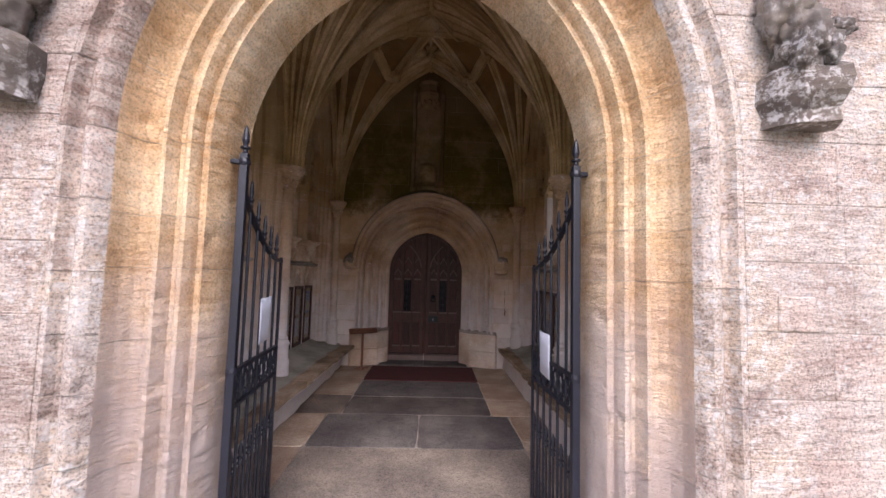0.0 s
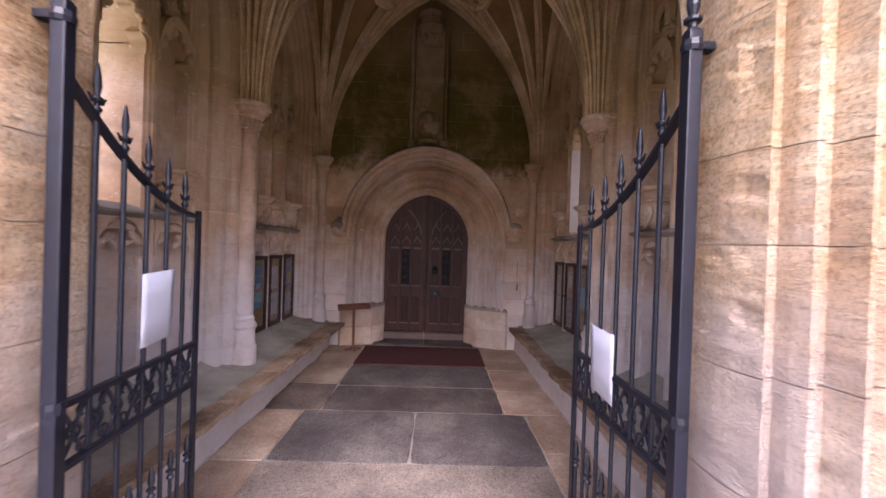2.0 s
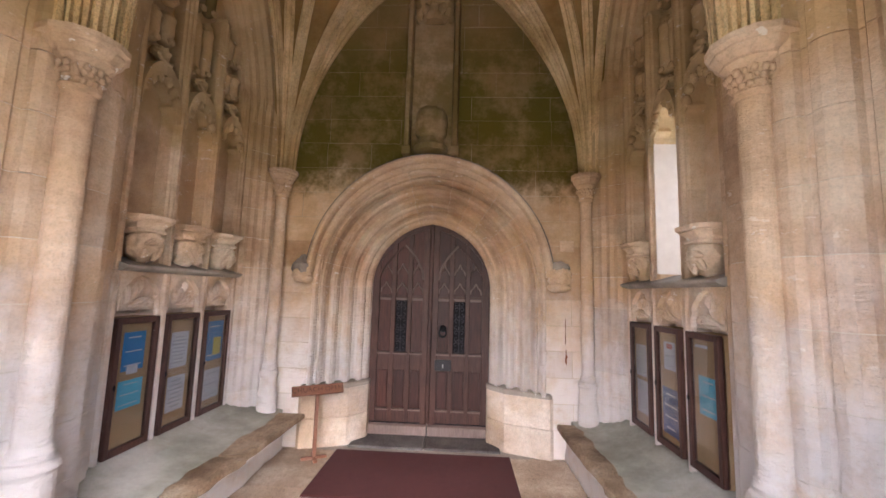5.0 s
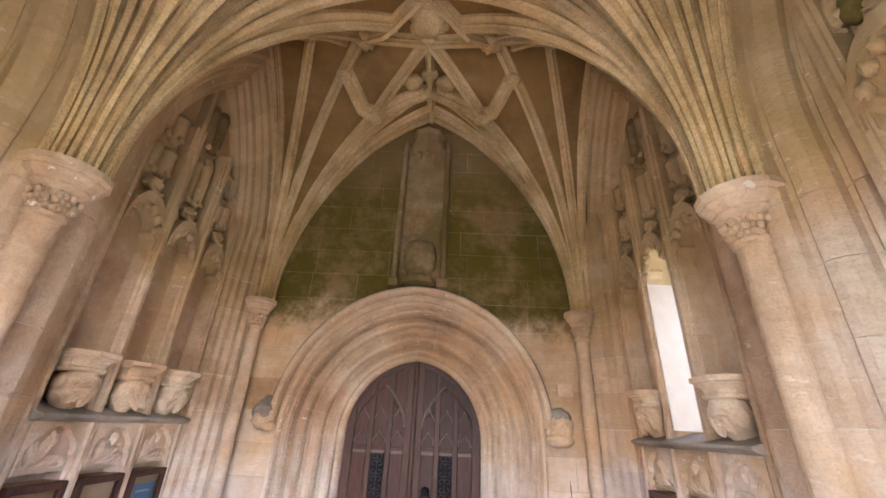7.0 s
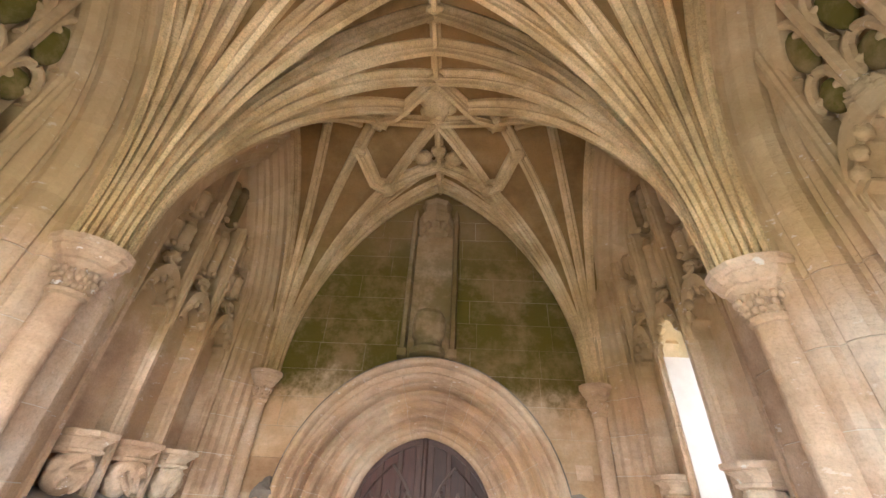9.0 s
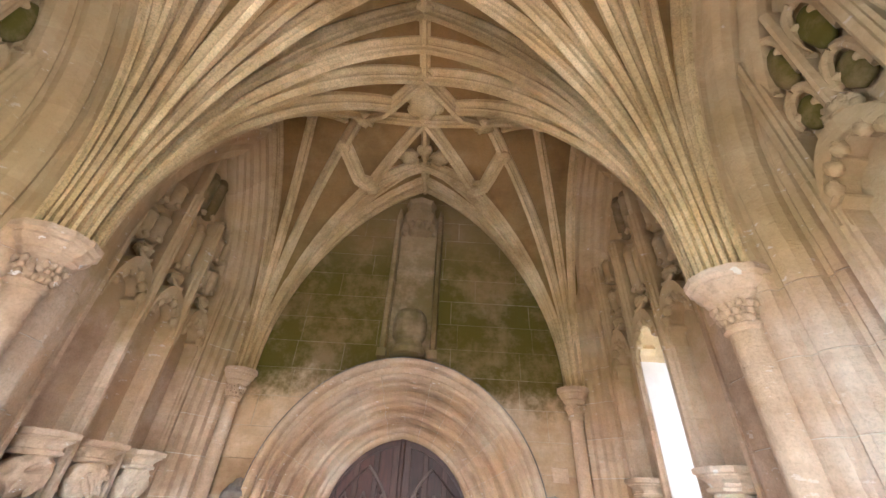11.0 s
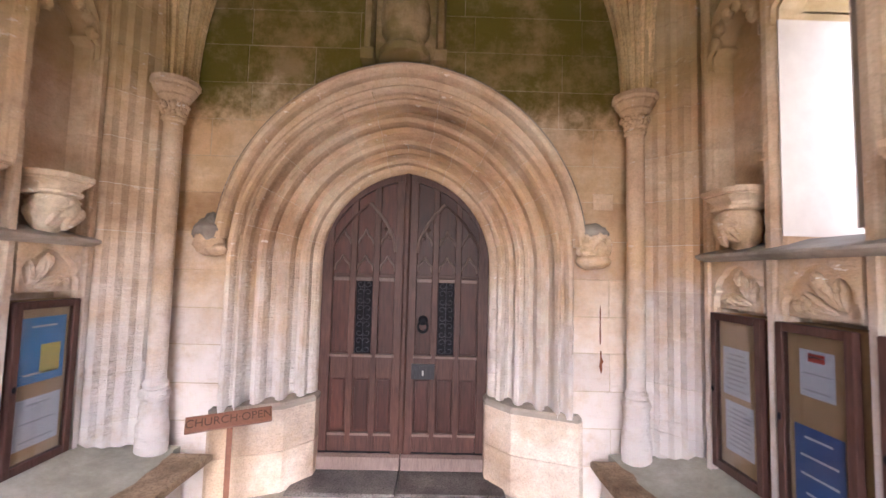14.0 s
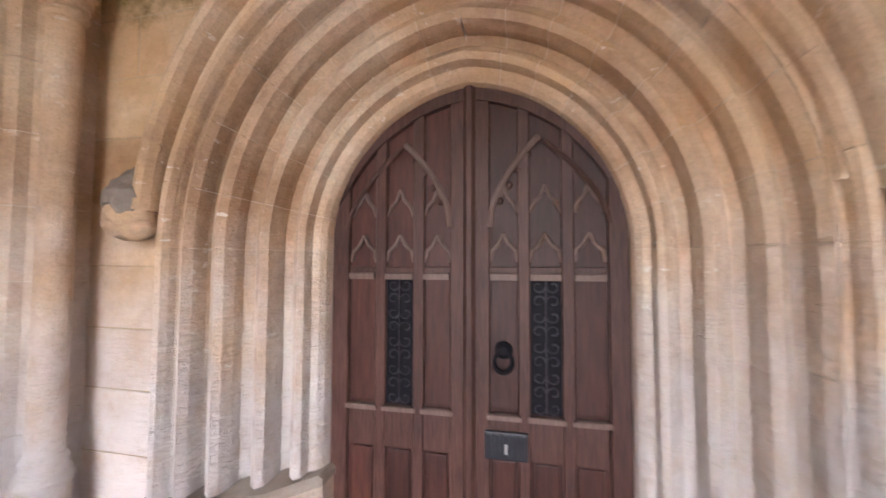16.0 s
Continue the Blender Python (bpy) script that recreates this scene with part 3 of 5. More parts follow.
for y0, y1 in BAYS:
    mid = (y0 + y1) / 2
    flip = 1 if y0 == MID else -1
    STAR_N, STAR_A, STAR_E, STAR_B = -0.56, (0.69, -0.1), (0.66, 0.69), (0.98, 0.26)
    for ys in (y0, y1):
        h = mid - ys
        side = 1 if h > 0 else -1
        near_mid = ys == MID
        for s in (-1, 1):
            wall_rib = [vault_point(s, ys, s * SXS[s], mid, (k / 24) ** 2) for k in range(25)]
            rib(wall_rib, 1.0, taper=True)
            for f in ((0.0, 0.27, 0.55) if near_mid else (0.0, 0.17, 0.42)):
                inset = 0.03 * side if f == 0.0 and not near_mid else 0.0
                rib([vault_point(s, ys, 0.0, ys + h * f + inset, (k / 28) ** 2) for k in range(29)], 1.25 if near_mid else 0.8, taper=True)
            for px, py in ((STAR_A, STAR_B) if near_mid else (STAR_E, STAR_B)):
                rib_to(s, ys, mid, s * px, mid + flip * py if (mid + flip * py - mid) * side < 0 else mid - 0.02 * side, 1.2 if near_mid else 1.0)
            rib_to(s, ys, mid, s * 1.36, mid - 0.01 * side, 0.95)
            if near_mid:
                rib_to(s, ys, mid, s * 0.36, mid - 0.33 * side, 1.1)

    # liernes and bosses of the star round the middle of the bay
    def star(x, dy):
        y = mid + flip * dy
        return Vector((x, y, web_z(1 if x >= 0 else -1, y0 if y < mid else y1, mid, x, y) - 0.03))
    for s in (-1, 1):
        n_, a_, c_, e_, b_ = (0, STAR_N), (s * STAR_A[0], STAR_A[1]), (0, 0), (s * STAR_E[0], STAR_E[1]), (s * STAR_B[0], STAR_B[1])
        for p_, q_ in ((n_, a_), (a_, c_), (c_, e_), (e_, b_), (b_, a_), (e_, (0, 0.72))):
            rib([star(p_[0] + (q_[0] - p_[0]) * k / 8, p_[1] + (q_[1] - p_[1]) * k / 8) for k in range(9)], 1.15)
        for k, (p_, r_) in enumerate(((a_, 0.12), (e_, 0.11), (b_, 0.09))):
            carved_boss(star(*p_) - Vector((0, 0, 0.1)), r_, s * 3 + y0 + k)
        carved_boss(star(s * 0.2, 0.5) - Vector((0, 0, 0.03)), 0.12, s + y0 + 7)
    rib([(0, y0 + (y1 - y0) * k / 30, SPRING + RISE - 0.012) for k in range(31)], 1.0)
    for s in (-1, 1):
        rib([(s * SXS[s] * k / 10, mid, SPRING + RISE - 0.02) for k in range(11)], 0.6)
    carved_boss((0, mid, SPRING + RISE - 0.1), 0.1, y0)
    carved_boss((0, mid - flip * 0.27, SPRING + RISE - 0.07), 0.2, y0 + 2)
    for k in range(6):
        a = math.pi * k / 3 + 0.4
        carved_boss((0.16 * math.cos(a), mid - flip * 0.27 + 0.16 * math.sin(a), SPRING + RISE - 0.1), 0.075, y0 + k)
    for f in (STAR_N, 0.44, 0.72):
        carved_boss((0, mid + flip * f, SPRING + RISE - 0.1), 0.095, y0 + f)
carved_boss((0, MID, SPRING + RISE - 0.1), 0.09, 9)

roof = part("roof", boxed(-2.75, 2.75, FRONT + 0.1, 8.7, 6.2, 6.5), MORTAR_EXT)
structure(roof, "stone roof slab over the porch vault", "roof")

# ---- side walls with deep slit windows ----
SLITS = {-1: ((3.62, 4.08),), 1: ((3.62, 4.08), (6.2, 6.585))}
S_SILL, S_SPRING = 1.95, 3.2
slit_count = 0
for s, name, label in ((-1, "wall_west", "limestone side wall of the porch with blind panels"), (1, "wall_east", "limestone side wall of the porch with slit windows")):
    wm = bmesh.new()
    x0, x1 = min(s * WALL, s * 2.7), max(s * WALL, s * 2.7)
    y = FRONT + 0.3
    for a, b in SLITS[s]:
        box(wm, x0, x1, y, a, -0.3, 6.25)
        box(wm, x0, x1, a, b, -0.3, S_SILL)
        cy, hw = (a + b) / 2, (b - a) / 2
        for q in (-1, 1):
            prism([(cy + q * hw, 6.25), *[(cy + p[0], p[1]) for p in arch_points(hw, q, S_SPRING - 0.01, S_SPRING, 0.05, 8)], (cy, 6.25)], x0, x1, wm, "x")
        y = b
        slit_count += 1
        win = part("window_%d" % slit_count, boxed(min(s * 2.65, s * 2.656), max(s * 2.65, s * 2.656), a - 0.01, b + 0.01, S_SILL - 0.01, S_SPRING + hw + 0.05), GLASS)
        structure(win, "narrow arched slit window deep in the side wall", "window")
        win.visible_shadow = False
        for nm, box_ in (("reveal", (a + 0.008, a + 0.014)), ("reveal", (b - 0.014, b - 0.008))) if a > MID else ():
            part(nm, boxed(min(s * 2.06, s * 2.64), max(s * 2.06, s * 2.64), *box_, S_SILL + 0.03, S_SPRING - 0.06), LIMEWASH, win, "limewashed plaster reveal")
        day = new("window_daylight", bpy.data.lights.new("window_daylight", "AREA"))
        day.data.shape, day.data.size, day.data.size_y, day.data.energy, day.data.color = "RECTANGLE", b - a, 1.4, 3.0 if a < MID else 0.6, DAYLIGHT
        day.matrix_world = look((s * 2.64, cy, 2.65), (0, cy, 2.65))
    box(wm, x0, x1, y, 8.6, -0.3, 6.25)
    structure(part(name, wm, STONE_UP), label, "wall")

# piers, jambs: moulded sections raised in courses
PIER = [(2.21, 0.66), (2.12, 0.66), (2.065, 0.655), (2.05, 0.62), (2.0, 0.615), (1.985, 0.575), (1.955, 0.555), (1.94, 0.49), (1.9, 0.455), (1.885, 0.42), (1.845, 0.395), (1.83, 0.33), (1.79, 0.3), (1.78, 0.2)]
PIER_FRONT = [(2.21, 0.46), (2.14, 0.46), (2.13, 0.435), (2.09, 0.442), (2.04, 0.43), (2.005, 0.395), (1.995, 0.36), (2.012, 0.34), (2.005, 0.318), (1.96, 0.322), (1.91, 0.3), (1.88, 0.26), (1.872, 0.22), (1.888, 0.2), (1.88, 0.172), (1.84, 0.17), (1.81, 0.14), (1.8, 0.1)]
JAMB = [(2.21, 0.43), (2.12, 0.43), (2.065, 0.425), (2.05, 0.38), (2.0, 0.375), (1.985, 0.33), (1.95, 0.31), (1.935, 0.26), (1.89, 0.235), (1.875, 0.19), (1.83, 0.17), (1.815, 0.11), (1.78, 0.09), (1.77, 0.0)]


def coursed(name, poly, anchor, parent_label, z0=0.0, z1=6.0, step=0.33, shrink=0.006):
    # the joints' mortar stands 7 mm behind the face
    out = 0.007 if poly[0][0] > 0 else -0.007
    inner = [(x + out, y + (0.0 if abs(anchor - y) < 0.02 else 0.007 if anchor > y else -0.007)) for x, y in poly]
    core = part(name, prism(inner, z0, z1), MORTAR)
    structure(core, parent_label, "pier")
    me = mesh_of("stone", prism([(p[0], p[1]) for p in poly], 0.0025, step - 0.0025), STONE_UP)
    k = 0
    while z0 + k * step < z1 - 0.05:
        ob = new("stone", me)
        ob.location.z = z0 + k * step
        ob.parent = core
        k += 1
    return core


for s in (-1, 1):
    out = SXS[s] - 1.76
    pts = [(s * min(2.21, x + out), MID + y) for x, y in PIER] + [(s * min(2.21, x + out * 0.7), MID - y) for x, y in PIER_FRONT[::-1]]
    coursed("pier", pts, MID, "moulded limestone pier between the two bays")
    coursed("pier", [(s * x, END - y) for x, y in JAMB] + [(s * 2.21, END)], END, "moulded limestone corner jamb beside the end wall")
    coursed("pier", [(s * x, FRONT_IN + y) for x, y in JAMB] + [(s * 2.21, FRONT_IN)], FRONT_IN, "moulded limestone corner jamb beside the entrance")

# engaged shafts with capitals and bases
SHAFT = [(0.115, 0.4), (0.115, 0.62), (0.1, 0.66), (0.1, 0.8), (0.115, 0.83), (0.1, 0.87), (0.085, 0.88), (0.092, 0.91), (0.072, 0.94), (0.072, 2.82)]
CAPITAL = [(0.072, 2.8), (0.09, 2.815), (0.09, 2.835), (0.074, 2.845), (0.078, 2.9), (0.1, 2.96), (0.128, 2.985), (0.128, 3.0), (0.15, 3.02), (0.165, 3.045), (0.165, 3.06), (0.185, 3.075), (0.185, 3.11), (0.06, 3.12)]


def shaft(x, y, scale=1.0):
    base = new("engaged_shaft")
    base.location = (x, y, 0)
    tagged(base, "slender engaged limestone shaft with a carved capital", "shaft", "vault shafts")
    lower = [(r * scale, z) for r, z in SHAFT]
    part("shaft", lathe(lower, 0, 0, 24), STONE_UP, base, smooth=False)
    part("capital", lathe([(r * scale, z) for r, z in CAPITAL], 0, 0, 12), STONE, base, "moulded octagonal capital")
    r = random.Random(int(x * 10 + y))
    bm = bmesh.new()
    for k in range(54):
        a = 2 * math.pi * (k // 3 + r.uniform(-0.3, 0.3)) / 18
        g = r.uniform(0.011, 0.02)
        lump(((0.076 + 0.012 * (k % 3)) * scale * math.cos(a), (0.076 + 0.012 * (k % 3)) * scale * math.sin(a), 2.87 + 0.03 * (k % 3) + r.uniform(-0.008, 0.008)), (g, g, g * 1.3), k + x, 0.5, 3, 2, bm)
    part("carved_leaves", bm, STONE, base, "weathered carved leaf band", smooth=True)


for s in (-1, 1):
    shaft(s * (SXS[s] - 0.01), MID, 1.12)
    shaft(1.745 if s > 0 else -1.705, END - 0.19, 0.88)
    shaft(s * 1.74, FRONT_IN + 0.21)

# ---- end wall and inner doorway ----
END_TOP = 6.1
DOOR_SECTION = [(1.34, 7.65), (1.338, 7.6), (1.32, 7.583), (1.297, 7.59), (1.285, 7.62), (1.283, 7.66), (1.265, 7.69), (1.25, 7.67), (1.228, 7.668), (1.212, 7.7), (1.215, 7.75), (1.2, 7.785), (1.165, 7.78), (1.15, 7.74), (1.11, 7.735), (1.085, 7.76),
                (1.08, 7.8), (1.09, 7.84), (1.06, 7.875), (1.02, 7.87), (1.0, 7.845), (0.96, 7.84), (0.935, 7.865), (0.935, 7.91), (0.945, 7.95), (0.915, 7.98), (0.88, 7.97), (0.865, 7.945), (0.83, 7.94), (0.805, 7.96), (0.8, 8.0), (0.77, 8.02), (0.75, 8.05), (0.74, 8.2)]
# hollows cut deeper between the rolls
DOOR_SECTION = [(x, 7.65 + (1.34 - x) * 0.66 + (y - 7.65 - (1.34 - x) * 0.66) * (1.7 if 0.76 < x < 1.27 else 1.0)) for x, y in DOOR_SECTION]
DOOR_BED = [(1.35, 7.75), (1.24, 7.81), (1.21, 7.9), (1.1, 7.94), (1.07, 8.0), (0.955, 8.03), (0.92, 8.09), (0.82, 8.1), (0.765, 8.14), (0.76, 8.2)]
em = bmesh.new()
for s in (-1, 1):
    zz = [-0.3] + [D_SPRING * k / 3 for k in range(1, 4)] + [D_SPRING + 1.45 * k / 16 for k in range(1, 17)]
    outline = [(arch_x(z, 1.33, D_SPRING, D_D), z) for z in zz if arch_x(z, 1.33, D_SPRING, D_D) > 0]
    apex = D_SPRING + math.sqrt((1.33 + D_D) ** 2 - D_D ** 2)
    poly = [(s * x, z) for x, z in outline] + [(0, apex), (0, END_TOP), (s * 2.3, END_TOP), (s * 2.3, -0.3)]
    prism(poly, END, 8.6, em, "y")
wall_end = part("wall_end", em, MORTAR_END)
structure(wall_end, "ashlar end wall with green algae, darkened high as shade", "wall")
stone_courses(wall_end, STONE_END, END, -1, [0.0, 0.3, 0.58, 0.86, 1.15, 1.43, 1.72, 2.02, 2.33, 2.62, 2.92, 3.22, 3.53, 3.83, 4.13, 4.44, 4.74, 5.04, 5.34, 5.66, 6.0],
              lambda z: arch_x(z, 1.33, D_SPRING, D_D) - (0 if z < 3.2 else 0.0), lambda z: 1.8 if z < SPRING else max(0.06, arch_x(z, 1.88, SPRING, 1.18) + 0.05), 0.75, 5, depth=0.004, gap=0.0035)

surround = new("doorway_surround")
tagged(surround, "many-moulded pointed limestone doorway around the oak door", "doorway")
part("mortar_bed", swept(DOOR_BED, -1, 0.66, D_SPRING, D_D, 0, 0, 2, caps=False), MORTAR, surround)
part("mortar_bed", swept(DOOR_BED, 1, 0.66, D_SPRING, D_D, 0, 0, 2, caps=False), MORTAR, surround)
for s in (-1, 1):
    cuts = [0, 0.3, 0.62, 1.0, 1.14, 1.3, 1.45, 1.6, 1.74, 1.87, 2.0]
    for a, b in zip(cuts, cuts[1:]):
        part("voussoir", swept(DOOR_SECTION, s, 0.66, D_SPRING, D_D, 0, a + 0.0008, b - (0.0008 if b < 2 else 0), 40, caps=False, wear=0.006), STONE, surround)
    # splayed plinth of the jambs
    plinth = [(1.42, 7.63), (1.38, 7.6), (0.9, 7.78), (0.72, 8.0), (0.72, 8.2), (1.42, 8.2)]
    for z0, z1, out in ((0.0, 0.31, 0.008), (0.315, 0.64, 0.0)):
        part("plinth", prism([(s * x, y - out) for x, y in plinth], z0, z1, chamfer=0.006), PLINTH, surround, "worn plinth block")
    part("plinth_cap", prism([(s * x * 0.99, y - 0.02) for x, y in plinth], 0.64, 0.69, chamfer=0.02), LEDGE, surround, "weathered grey plinth ledge")
    # hood mould
    hood = [(1.34, 7.65), (1.345, 7.57), (1.36, 7.535), (1.385, 7.525), (1.41, 7.535), (1.415, 7.55), (1.415, 7.65)]
    part("hood_mould", swept(hood, s, 1.75, 1.9, 0.06, 0, 1.03, 2, 30, wear=0.004), STONE, surround)
    part("fascia", swept([(1.345, 7.66), (1.345, 7.634), (1.26, 7.634), (1.25, 7.7)], s, 1.75, 1.9, 0.06, 0, 1.05, 2, 30, wear=0.003), STONE, surround)
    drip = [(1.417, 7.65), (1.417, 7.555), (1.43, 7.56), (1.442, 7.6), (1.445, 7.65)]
    part("drip_edge", swept(drip, s, 1.75, 1.9, 0.06, 0, 1.03, 2, 30, wear=0.003), STONE_DARK, surround, "dark top edge of the hood")


def head_stop(x, y, z, seed, hooded):
    base = new("head_stop")
    base.location = (x, y, z)
    tagged(base, "weathered carved stone label stop on the end wall", "carving", "label stops")
    if hooded:
        bm = lump((0, -0.05, -0.05), (0.11, 0.1, 0.1), seed, 0.3, 2.5)
        lump((0.07, -0.08, -0.11), (0.08, 0.06, 0.05), seed + 2, 0.25, 2.5, 3, bm)
        part("carving", bm, STONE, base, smooth=True)
        cap = lump((0.005, -0.06, 0.03), (0.115, 0.1, 0.1), seed + 4, 0.22, 2.0)
        lump((0.02, -0.05, 0.1), (0.06, 0.07, 0.07), seed + 6, 0.2, 2.0, 3, cap)
        part("cap", cap, LEDGE, base, "grey weathered pointed cap")
    else:
        bm = lump((0.03, -0.07, 0.02), (0.12, 0.11, 0.14), seed, 0.3, 2.4, 4)
        lump((0.02, -0.09, -0.1), (0.13, 0.1, 0.06), seed + 2, 0.25, 2.4, 3, bm)
        lump((0.05, -0.15, 0.0), (0.05, 0.05, 0.06), seed + 5, 0.3, 3, 3, bm)
        part("carving", bm, STONE, base, smooth=True)
        part("cap", lump((0.03, -0.05, 0.11), (0.12, 0.1, 0.08), seed + 1, 0.2, 2), LEDGE, base, "grey weathered hood", smooth=True)


head_stop(-1.47, END, 1.99, 3, True)
head_stop(1.45, END, 1.96, 8, False)

# niche above the doorway
niche = new("wall_niche")
niche.location = (-0.02, END, 0)
tagged(niche, "tall empty canopied stone niche above the doorway", "niche")
for s in (-1, 1):
    part("side_shaft", prism([(s * 0.24, 0), (s * 0.245, -0.11), (s * 0.26, -0.15), (s * 0.3, -0.15), (s * 0.315, -0.11), (s * 0.32, 0)], 3.38, 5.25), STONE_NICHE, niche)
    part("pinnacle", lathe([(0.05, 5.25), (0.035, 5.3), (0.04, 5.34), (0.01, 5.48)], s * 0.28, -0.08, 6), STONE_NICHE, niche)
    part("shaft_foot", prism([(s * 0.23, 0), (s * 0.23, -0.17), (s * 0.33, -0.17), (s * 0.33, 0)], 3.36, 3.46, chamfer=0.015), STONE_NICHE, niche)
part("recess_back", boxed(-0.24, 0.24, -0.03, -0.012, 3.4, 5.4), STONE_NICHE, niche)
part("pedestal", lathe([(0.2, 3.4), (0.2, 3.46), (0.16, 3.5), (0.15, 3.56), (0.19, 3.62), (0.19, 3.7), (0.2, 3.74), (0.185, 3.86), (0.15, 3.92), (0.08, 3.95)], 0, -0.06, 16), STONE_NICHE, niche, "rounded statue pedestal")
bm = lathe([(0.12, 5.05), (0.2, 5.12), (0.25, 5.25), (0.25, 5.32), (0.21, 5.36), (0.19, 5.5), (0.22, 5.56), (0.12, 5.64)], 0, -0.05, 8)
for k in range(7):
    a = math.pi + math.pi * k / 6
    lump((0.2 * math.cos(a), -0.05 + 0.2 * math.sin(a), 5.12), (0.05, 0.05, 0.07), k, 0.4, 3, 2, bm)
part("canopy", bm, STONE_NICHE, niche, "carved stone canopy")

# ---- front wall and entrance arch ----
FRONT_SECTION = [(1.62, 1.82), (1.575, 1.815), (1.555, 1.85), (1.53, 1.87), (1.51, 1.845), (1.475, 1.83), (1.44, 1.835), (1.415, 1.86), (1.395, 1.9), (1.385, 1.955), (1.36, 2.0), (1.32, 2.03), (1.275, 2.035), (1.25, 2.01),
                 (1.235, 1.985), (1.21, 1.985), (1.2, 2.015), (1.19, 2.045), (1.17, 2.05), (1.145, 2.035), (1.125, 2.04), (1.11, 2.07), (1.105, 2.1), (1.085, 2.105), (1.06, 2.095), (1.045, 2.11), (1.035, 2.15), (1.03, 2.2), (1.03, 2.41), (1.045, 2.43), (1.15, 2.44), (1.2, 2.6), (1.62, 2.6)]
FRONT_SECTION = [(x, 1.82 + (1.62 - x) * 0.644 + (y - 1.82 - (1.62 - x) * 0.644) * 1.45) if 1.05 < x < 1.6 and y < 2.2 else (x, y) for x, y in FRONT_SECTION]
FRONT_BED = [(1.63, 1.9), (1.55, 1.97), (1.45, 1.93), (1.41, 2.0), (1.32, 2.09), (1.2, 2.11), (1.11, 2.16), (1.055, 2.24), (1.05, 2.38), (1.16, 2.48), (1.25, 2.6)]
fm = bmesh.new()
F_OUT = 1.61
f_apex = F_SPRING + math.sqrt((F_OUT + F_D) ** 2 - F_D ** 2)
for s in (-1, 1):
    zz = [-0.3, 0.8, 1.6] + [F_SPRING + (f_apex - F_SPRING) * k / 20 for k in range(20)]
    poly = [(s * arch_x(z, F_OUT, F_SPRING, F_D), z) for z in zz] + [(0, f_apex), (0, 6.4), (s * 4.6, 6.4), (s * 4.6, -0.3)]
    prism(poly, FRONT + 0.004, FRONT_IN, fm, "y")
wall_front = part("wall_front", fm, MORTAR_EXT)
structure(wall_front, "weathered lichened limestone outer wall of the porch", "wall")
entrance = new("entrance_arch")
tagged(entrance, "moulded ochre limestone entrance arch with worn edges", "archway")
for s in (-1, 1):
    part("mortar_bed", swept(FRONT_BED, s, 0, F_SPRING, F_D, 0, 0, 2, caps=False), MORTAR, entrance)
    outer_cuts = [0, 0.13, 0.24, 0.36, 0.49, 0.6, 0.72, 0.86, 1.0, 1.13, 1.27, 1.4, 1.52, 1.66, 1.8, 1.9, 2.0]
    for a, b in zip(outer_cuts, outer_cuts[1:]):
        part("voussoir", swept(FRONT_SECTION[:9], s, 0, F_SPRING, F_D, 0, a + 0.0007, b - (0.0007 if b < 2 else 0), 48, caps=False, wear=0.014), STONE_EXT, entrance, "lichened outer arch stone")
    inner_cuts = [0, 0.17, 0.33, 0.44, 0.58, 0.73, 0.84, 1.0, 1.16, 1.33, 1.47, 1.63, 1.78, 1.9, 2.0]
    for a, b in zip(inner_cuts, inner_cuts[1:]):
        part("voussoir", swept(FRONT_SECTION[8:], s, 0, F_SPRING, F_D, 0, a + 0.0006, b - (0.0006 if b < 2 else 0), 48, caps=False, wear=0.012), STONE_ARCH, entrance)
stone_courses(wall_front, STONE_EXT, FRONT, -1, [0, 0.34, 0.62, 0.95, 1.22, 1.53, 1.86, 2.14, 2.45, 2.74, 3.08, 3.4, 3.7, 4.05, 4.4, 4.75],
              lambda z: max(arch_x(z, 1.615, F_SPRING, F_D), 0.0), lambda z: 4.5, 0.9, 11, depth=0.006, gap=0.0025)


